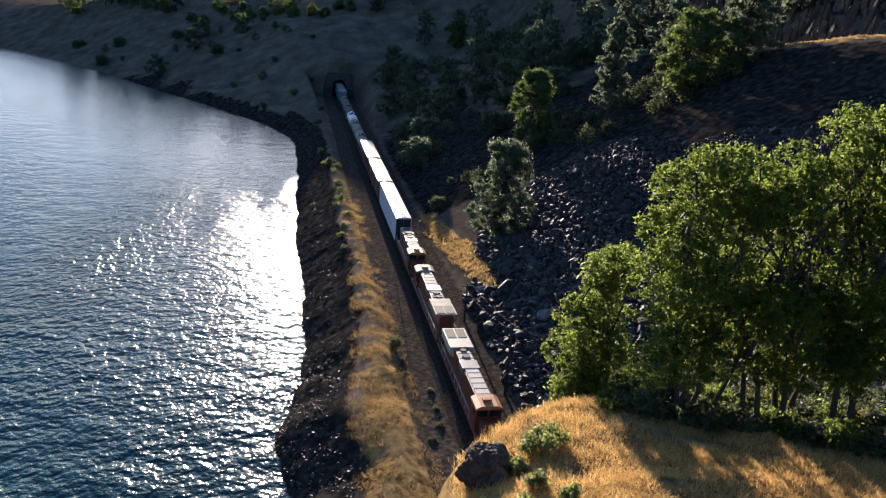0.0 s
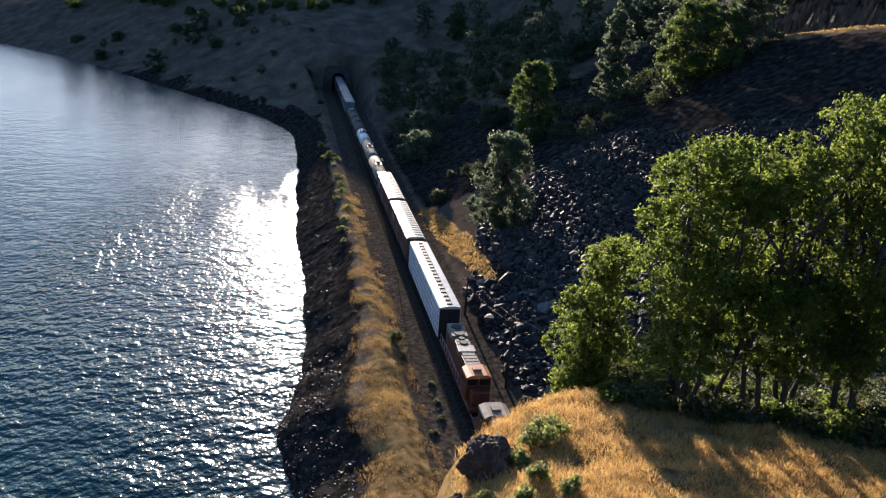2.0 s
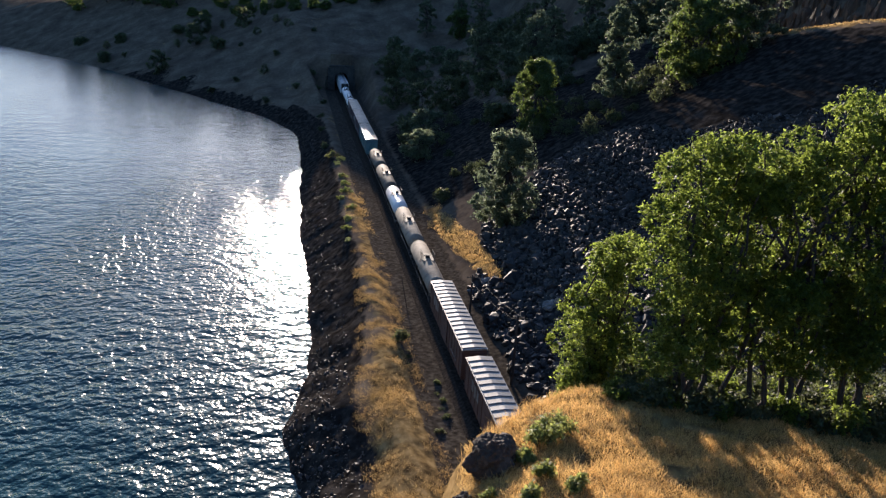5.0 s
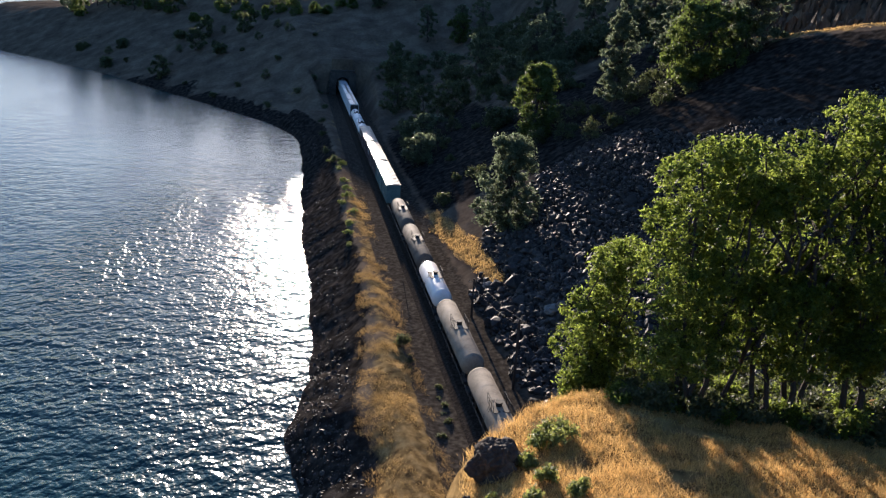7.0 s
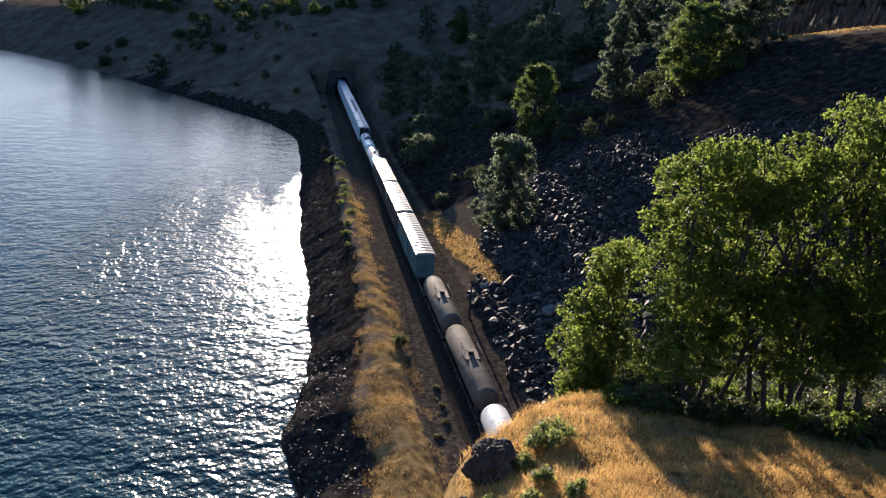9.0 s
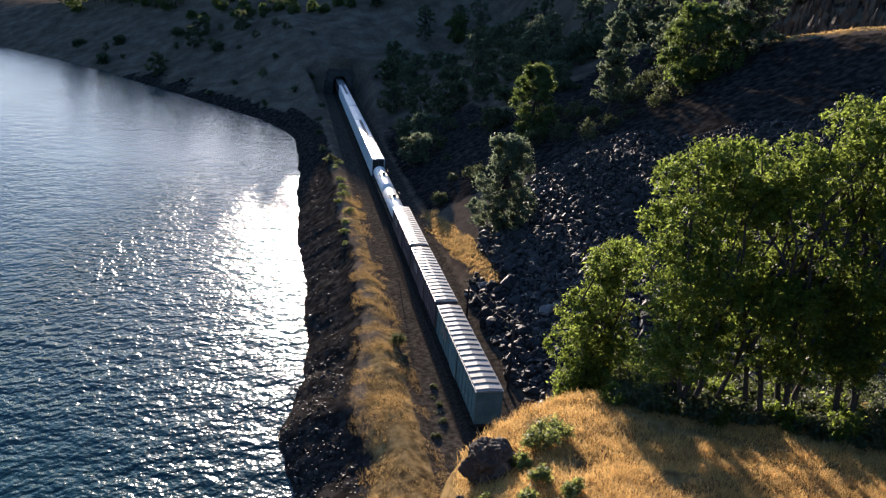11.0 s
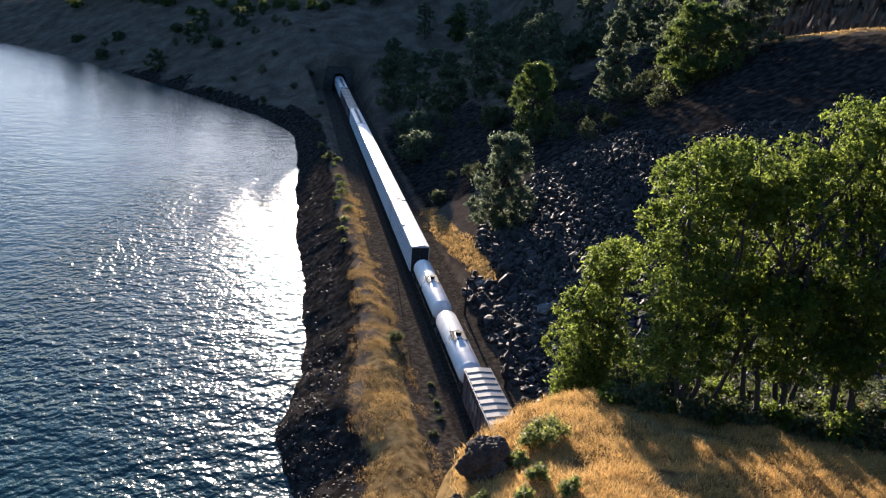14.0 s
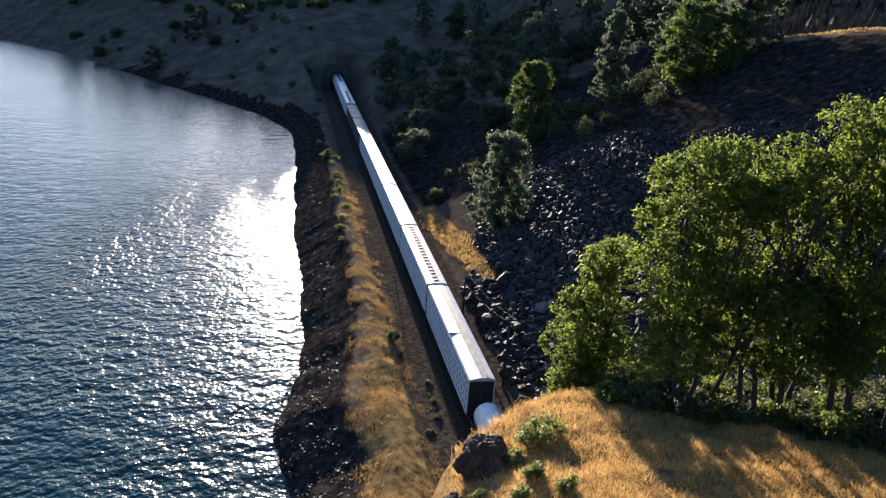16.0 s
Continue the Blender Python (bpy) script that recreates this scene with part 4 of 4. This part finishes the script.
for k in range(17):
    az = 27.0 + 1.4 * k
    for row, (back, w, h) in enumerate(((0.4, 1.7, 0.95), (2.4, 2.4, 1.2))):
        x, y = headland_spot(az + 0.7 * row, headland_edge(az) + back)
        h = h * (0.6 + 0.8 * lattice(k, row, 3)) + max(0.0, 30.2 - ground_at(x, y))
        put(bush(40 + k + 100 * row, w, h, "dark undergrowth at the foot of the headland trees", 0.1, 16, 150, "shrub" if (k + row) % 3 else "leaf", "undergrowth_bush"), x, y)
for k, (x, y, w, h) in enumerate(((-12.9, 22.4, 1.5, 1.0), (-12.2, 22.9, 1.3, 0.9), (-14.6, 18.6, 0.75, 0.6), (-12.9, 18.7, 0.85, 0.6), (-13.7, 19.8, 0.8, 0.55), (-15.6, 19.6, 0.5, 0.5), (-13.8, 21.5, 0.7, 0.55))):
    put(bush(60 + k, w, h, "grey-green bush in golden dry grass", 0.075, 11, 170, "sage"), x, y)

# single trees on the slope
put(broadleaf(11, 18.0, 11.0, "full-crowned grey-green tree at the talus foot", 0.24, 150, 330, "needle", 1, 0.03, 1.25, 0.9), 17.0, 130.5)
put(broadleaf(12, 17.5, 10.0, "bright green leafy tree on the dark slope", 0.28, 120, 330, "leaf_far", 1, 0.03, 1.35, 0.55), 34.6, 172)
put(broadleaf(13, 15.5, 11.0, "pale green tree above the track", 0.36, 90, 170, "needle", 1, 0.1, 1.4, 0.5), 25.6, 296)
put(broadleaf(14, 23.0, 7.0, "slender pine with a bare dark trunk", 0.26, 150, 230, "needle", 1, 0.2, 1.0, 0.5), 46.6, 157)
put(broadleaf(15, 18.0, 12.0, "grey-green pine beside the hillside road", 0.32, 120, 260, "needle", 1, 0.06, 1.4, 0.5), 72.5, 151)
put(broadleaf(16, 16.0, 16.0, "dense dark green tree below the road", 0.36, 130, 260, "leaf_far", 3, 0.02, 1.8), 62.5, 151)

PINES = [broadleaf(20 + k, h, w, "grey-green pine on the shaded hillside", 0.38, 80, 110, "needle", 1, 0.12, 1.05, 0.45) for k, (h, w) in enumerate(((14, 8.5), (18, 9.5), (10, 7.5), (21, 10.5)))]
for ob in PINES:
    ob.name = "pine_tree"
ROUND = [broadleaf(30 + k, h, w, "dark leafy tree on the shaded hillside", 0.4, 44, 110, "shrub" if k else "needle", 2, 0.1, 1.5) for k, (h, w) in enumerate(((8, 9), (11, 10), (6, 8)))]
GLOW = [broadleaf(50 + k, h, w, "yellow-green leafy tree catching low sun", 0.42, 70, 130, "leaf_far", 2, 0.1, 1.5) for k, (h, w) in enumerate(((15, 10), (19, 11)))]
LOW = [broadleaf(55 + k, h, w, "low yellow-green tree on the headland crest", 0.34, 40, 130, "leaf_far", 2, 0.1, 1.2) for k, (h, w) in enumerate(((6.0, 6.0), (5.0, 7.5)))]
SCRUB = [bush(80 + k, w, h, "dark scrub bush on the dry slope", 0.24, 10, 110, "shrub", "scrub_bush") for k, (w, h) in enumerate(((4.5, 3.2), (7.0, 4.6), (3.0, 2.2)))]
rng = np.random.default_rng(5)
first = {}


def scatter(pool, spots):
    for x, y in spots:
        ob = pool[int(rng.integers(len(pool)))]
        if ob.name not in first:
            first[ob.name] = True
            put(ob, x, y, float(rng.uniform(0, 360)), 0.3)
        else:
            again(ob, x, y, float(rng.uniform(0, 360)), sink=0.3)


def spots(n, x0, x1, y0, y1, gap, keep=lambda x, y: True):
    out = []
    for _ in range(n * 30):
        x, y = float(rng.uniform(x0, x1)), float(rng.uniform(y0, y1))
        if keep(x, y) and ground_at(x, y) > -4.5 and all((x - a) ** 2 + (y - b) ** 2 > gap * gap for a, b in out):
            out.append((x, y))
        if len(out) == n:
            break
    return out


# the first two pines are added to shade the slope below them
scatter(PINES, [(56, 224), (51, 230), (64.9, 232), (60, 240), (70, 226), (74, 244), (56, 250), (81, 215), (90, 222), (58.8, 376)])
scatter(PINES, spots(12, 18, 110, 250, 400, 14))
# the row of trees along the headland's crest, low where the sun skims over them
scatter(PINES, [(-176, 590), (-168, 575), (-140, 556), (-122, 538), (-104, 520), (-90, 512), (30, 436), (44, 428), (38, 440), (-150, 568), (24, 430)])
scatter(GLOW, [(57.3, 372), (-160, 560), (-112, 528), (-96, 510), (-130, 548)])
scatter(LOW, [(-78, 484), (-70, 470), (-60, 476), (-52, 462), (-44, 456), (-36, 448), (-28, 446), (-21, 452), (-20, 438), (-10, 440), (-4, 432), (4, 438), (10, 430), (-64, 490), (-48, 474)])
scatter(PINES, spots(8, 62, 105, 165, 235, 9, lambda x, y: x > 66))
scatter(ROUND, spots(38, 12, 90, 190, 345, 8))
scatter(ROUND[1:], spots(12, -180, -14, 400, 500, 14))
scatter(SCRUB, [(10.8, 159), (17.6, 213), (20.5, 207), (15, 220), (24, 218), (13.5, 236)])
# extra bushes cover the slope above the talus, darkening it like hill shade
scatter(SCRUB, spots(16, 40, 62, 146, 172, 4.5))
scatter(SCRUB, spots(80, 11, 76, 158, 345, 5))
scatter(SCRUB, spots(26, -190, -8, 310, 470, 12, lambda x, y: x < -10 or y > 356))
scatter(SCRUB[2:], spots(6, -12.5, -9.2, 190, 330, 12))
put(bush(100, 2.3, 1.9, "round dark bush on the grassy berm", 0.15, 12, 160, "shrub"), -7.1, 95.4)
WEEDS = [bush(120 + k, w, h, "dark weeds at the edge of the service road", 0.09, 9, 110, "shrub", "weed_clump") for k, (w, h) in enumerate(((1.0, 0.5), (1.6, 0.7)))]
scatter(WEEDS, [(-4.3, 81.0), (-4.0, 79.2), (-4.5, 77.4), (-3.8, 83.5), (-4.2, 75.6), (-5.6, 72.5), (-6.6, 90.6), (-7.0, 88.2), (-6.4, 92.5), (-7.4, 99.0)])
GREEN = [bush(101 + k, w, h, "low green bush on the berm beside the track", 0.13, 12, 150, "sage") for k, (w, h) in enumerate(((3.0, 0.9), (2.2, 0.7), (3.8, 1.2)))]
scatter(GREEN, spots(13, -11.4, -8.4, 138, 215, 1.8))


def blades(rng, pts, per, tall, wide, spread, lean=0.35):
    """Tapered grass blades in tufts, as four-cornered strips."""
    c = np.repeat(pts, per, 0) + np.concatenate([rng.normal(0, spread, (len(pts) * per, 2)), np.zeros((len(pts) * per, 1))], 1)
    n = len(c)
    a = rng.uniform(0, 6.283, n)
    side = np.stack([np.cos(a), np.sin(a), np.zeros(n)], 1) * (wide * rng.uniform(0.6, 1.3, n))[:, None]
    tip = np.stack([rng.normal(0, lean, n), rng.normal(0, lean, n), np.ones(n)], 1) * (tall * rng.uniform(0.5, 1.2, n))[:, None]
    low = c - np.array([0, 0, 0.04])
    return np.stack([low - side, low + side, c + tip + side * 0.25, c + tip - side * 0.25], 1)


def grass_field(label, count, area, keep, per, tall, wide, spread, mat="grass", lean=0.35):
    x0, x1, y0, y1 = area
    x, y = rng.uniform(x0, x1, count), rng.uniform(y0, y1, count)
    m = keep(x, y)
    x, y = x[m], y[m]
    pts = np.stack([x, y, terrain(x, y)], 1)
    ob = new("dry_grass", quad_mesh("dry_grass", blades(rng, pts, per, tall, wide, spread, lean), mat))
    return tagged(ob, label, "grass", kind="stuff")


def on_headland(x, y):
    return (np.abs(terrain(x, y) - mound(x, y)) < 0.05) & (np.hypot(x + 21.7, y) < 34) & (np.hypot(x + 21.7, y) > 8) & (np.degrees(np.arctan2(x + 21.74, y)) > 15.0) & (fbm(x * 0.5, y * 0.5, 44, 3) > -0.42)


grass_field("golden dry grass covering the headland", 52000, (-18, 8, 6, 28), on_headland, 7, 0.17, 0.008, 0.14, lean=0.75)
grass_field("tawny dry grass along the berm beside the track", 30000, (-15.2, -5.8, 52, 185), lambda x, y: (x > berm_left(y) + 0.6) & (fbm(x * 0.45 + y * 0.2, y * 0.3, 45, 4) + 0.5 * (rng.uniform(0, 1, len(x)) - 0.5) > 0.06 + np.interp(y, [110, 180], [0, 0.25]) + 0.25 * np.clip(1 - (x - berm_left(y)) / 3, 0, 1)), 7, 0.2, 0.02, 0.35, "berm_grass", 0.9)
grass_field("tawny dry grass patch between track and talus", 3500, (6.2, 12.5, 104, 158), lambda x, y: dry_patch(x, y) + 0.6 * fbm(x * 0.5, y * 0.3, 46, 2) < 1, 6, 0.3, 0.03, 0.3)
# dense pale blades brighten the road bench as its sunlit edge
grass_field("pale dry grass standing in for the sunlit road edge", 5000, (66, 96, 70, 205), lambda x, y: (x > bench_line(y) - 1.5) & (x < bench_line(y) + 5), 8, 0.28, 0.035, 0.35, lean=0.7)


# ---- rocks ----
def rock_shape(seed, flat=0.7):
    rs = np.random.default_rng(seed)
    bm = bmesh.new()
    for p in rs.normal(size=(13, 3)):
        p = p / np.linalg.norm(p) * rs.uniform(0.75, 1.1)
        bm.verts.new((p[0] * 0.5, p[1] * 0.4, p[2] * 0.5 * flat))
    bmesh.ops.convex_hull(bm, input=bm.verts[:])
    loose = [v for v in bm.verts if not v.link_faces]
    bmesh.ops.delete(bm, geom=loose, context="VERTS")
    bmesh.ops.triangulate(bm, faces=bm.faces[:])
    v = np.array([w.co[:] for w in bm.verts])
    bm.verts.index_update()
    f = np.array([[w.index for w in q.verts] for q in bm.faces])
    return bm, v, f


ROCKS = [rock_shape(200 + k, 0.55 + 0.06 * k) for k in range(7)]


def rock_field(name, label, pts, sizes, category="rocks"):
    vs, fs, off = [], [], 0
    for p, s in zip(pts, sizes):
        _, v, f = ROCKS[int(rng.integers(7))]
        m = np.array(Euler(rng.uniform(-0.5, 0.5, 3) + np.array([0, 0, rng.uniform(0, 6.28)])).to_matrix())
        vs.append((v * s * rng.uniform(0.75, 1.25, 3)) @ m.T + p)
        fs.append(f + off)
        off += len(v)
    v, f = np.concatenate(vs), np.concatenate(fs)
    me = bpy.data.meshes.new(name)
    me.from_pydata(v.tolist(), [], f.tolist())
    me.materials.append(MAT["talus"])
    return tagged(new(name, me), label, category, kind="stuff")


x, y = rng.uniform(6.5, 72, 26000), rng.uniform(48, 152, 26000)
edge = talus_top(x) + 5 * fbm(x * 0.1, y * 0.1, 60, 3)
m = (y < edge) & (x > 6.6 + 1.2 * fbm(y * 0.2, y * 0, 61, 2)) & ~(dry_patch(x, y) < 1) & (terrain(x, y) < 60)
x, y = x[m], y[m]
s = np.exp(rng.normal(-0.35, 0.42, len(x))) * np.interp(x, [7, 20, 45], [1.45, 1.2, 0.75])
pts = np.stack([x, y, terrain(x, y) + 0.1 * s], 1)
big = (s > 1.55) & (x < 32)
take = np.flatnonzero(big)[:160]
rock_field("talus_rocks", "dark angular basalt talus covering the slope", np.delete(pts, take, 0), np.delete(s, take))
SHAPES = [finish("boulder", b, "basalt") for b, _, _ in ROCKS]
for i in take:
    ob = tagged(new("boulder", SHAPES[int(rng.integers(7))]), "large dark basalt boulder on the talus slope", "boulder", "boulders on the talus")
    ob.matrix_world = Matrix.LocRotScale(pts[i], Euler((rng.uniform(-0.4, 0.4), rng.uniform(-0.4, 0.4), rng.uniform(0, 6.28))), (float(s[i]),) * 3)
x, y = rng.uniform(-25, -11, 11000), rng.uniform(56, 330, 11000)
d = x - shore(y)
m = (rng.uniform(0, 1, len(x)) < np.interp(y, [80, 112, 330], [1, 0.25, 0.12])) & (d > -0.8) & (d < np.interp(y, [80, 130], [7.0, 5.0]) + 2 * fbm(x * 0.3, y * 0.15, 62, 2)) & (y < 330)
x, y = x[m], y[m]
s = np.exp(rng.normal(-1.0, 0.4, len(x)))
rock_field("bank_rocks", "dark rough rocks along the river bank", np.stack([x, y, np.maximum(terrain(x, y), WATER - 0.2) - 0.06 * s], 1), s)


# rock columns of the cliff above the road
y = rng.uniform(70, 215, 700)
x = bench_line(y) + 8.4 + rng.uniform(0, 1, 700) ** 1.5 * 16
vs, fs, off = [], [], 0
for px, py in zip(x, y):
    _, v, f = ROCKS[int(rng.integers(7))]
    vs.append(v * np.array([rng.uniform(1.2, 3.0), rng.uniform(1.2, 3.0), rng.uniform(4, 13)]) + np.array([px, py, ground_at(px, py) - 0.3]))
    fs.append(f + off)
    off += len(v)
me = bpy.data.meshes.new("cliff_columns")
me.from_pydata(np.concatenate(vs).tolist(), [], np.concatenate(fs).tolist())
me.materials.append(MAT["cliff"])
tagged(new("cliff_columns", me), "broken brown basalt columns above the hillside road", "cliff", kind="stuff")


def boulder(x, y, sx, sy, sz, seed, label, sink=0.3, mat="basalt"):
    bm = bmesh.new()
    bmesh.ops.create_icosphere(bm, subdivisions=5, radius=0.5)
    for v in bm.verts:
        c = v.co * 3.0 + Vector((seed * 7.3, 0, 0))
        v.co *= 1 + 0.34 * noise.noise(c * 0.7) + 0.24 * noise.noise(c * 1.7) - 0.16 * abs(noise.noise(c * 3.2)) + 0.06 * noise.noise(c * 7)
        v.co.x, v.co.y, v.co.z = v.co.x * sx, v.co.y * sy, v.co.z * sz
    ob = tagged(new("boulder", finish("boulder", bm, mat)), label, "boulder")
    ob.location = (x, y, ground_at(x, y) + sz * (0.5 - sink))
    return ob


boulder(-14.9, 21.8, 1.95, 1.7, 1.6, 1, "dark cracked boulder at the edge of the grassy headland", 0.16, "boulder")
boulder(-16.2, 20.4, 0.8, 0.8, 0.7, 2, "small dark stone below the headland boulder")
boulder(9.6, 112.5, 1.9, 1.5, 1.3, 3, "pale grey boulder beside the dry grass patch", mat="pale_rock")
boulder(7.4, 112.0, 2.4, 0.9, 0.6, 4, "pale flat stone beside the track", mat="pale_rock")
boulder(14.6, 94.5, 2.8, 2.0, 1.6, 5, "large pale grey boulder low on the talus", mat="pale_rock")


def utility_pole(x, y, tall, label, lean=0.0, arm=True, r=0.15):
    t = thing("utility_pole", label, "pole", "poles beside the track", pose(x, y, ground_at(x, y), 0, lean, 0))
    bm = bmesh.new()
    tube(bm, (0, 0, -0.6), (0, 0, tall), r, r * 0.7, 10)
    part("pole", bm, "timber", t)
    if arm:
        bm = bmesh.new()
        box(bm, -0.9, 0.9, -0.06, 0.06, tall - 0.55, tall - 0.42)
        part("crossarm", bm, "timber", t)
        for k in (-0.75, -0.3, 0.3, 0.75):
            bm = bmesh.new()
            tube(bm, (k, 0, tall - 0.42), (k, 0, tall - 0.25), 0.035, n=8)
            part("insulator", bm, "glass", t)
    return t


utility_pole(5.6, 82.4, 9.8, "dark weathered timber pole beside the talus", r=0.2)
utility_pole(5.2, 105.0, 6.4, "dark weathered timber pole beside the talus", r=0.19)
# the last, slanting rod stands for a thin dark line read as a cast shadow
utility_pole(-4.4, 107.2, 5.5, "thin dark rod standing in for a slanting shadow line", -11, False, 0.07)
for k in (-0.75, 0.75):
    bm = bmesh.new()
    a, b = Vector((5.6 + k, 82.4, ground_at(5.6, 82.4) + 9.4)), Vector((5.2 + k, 105.0, ground_at(5.2, 105) + 6.1))
    p = a
    for j in range(1, 13):
        f = j / 12
        q = a.lerp(b, f) - Vector((0, 0, 2.4 * f * (1 - f)))
        tube(bm, p, q, 0.012, n=5)
        p = q
    tagged(new("overhead_wire", finish("overhead_wire", bm, "dark")), "thin dark sagging wire between timber poles", "wire", "wires between the poles")


# ---- what moves ----
def motions():
    # the river drifts towards the eye
    walk(water, [(t, pose(0.05 * t, 2.4 - 0.3 * t, 0)) for t in (0.0, 4.0, 8.0, 12.0, 16.0)])
    for front, car in TRAIN:
        walk(car, [(t, pose(0, front - SPEED * t, 0)) for t in (0.0, 4.0, 8.0, 12.0, 16.0)])


motions()
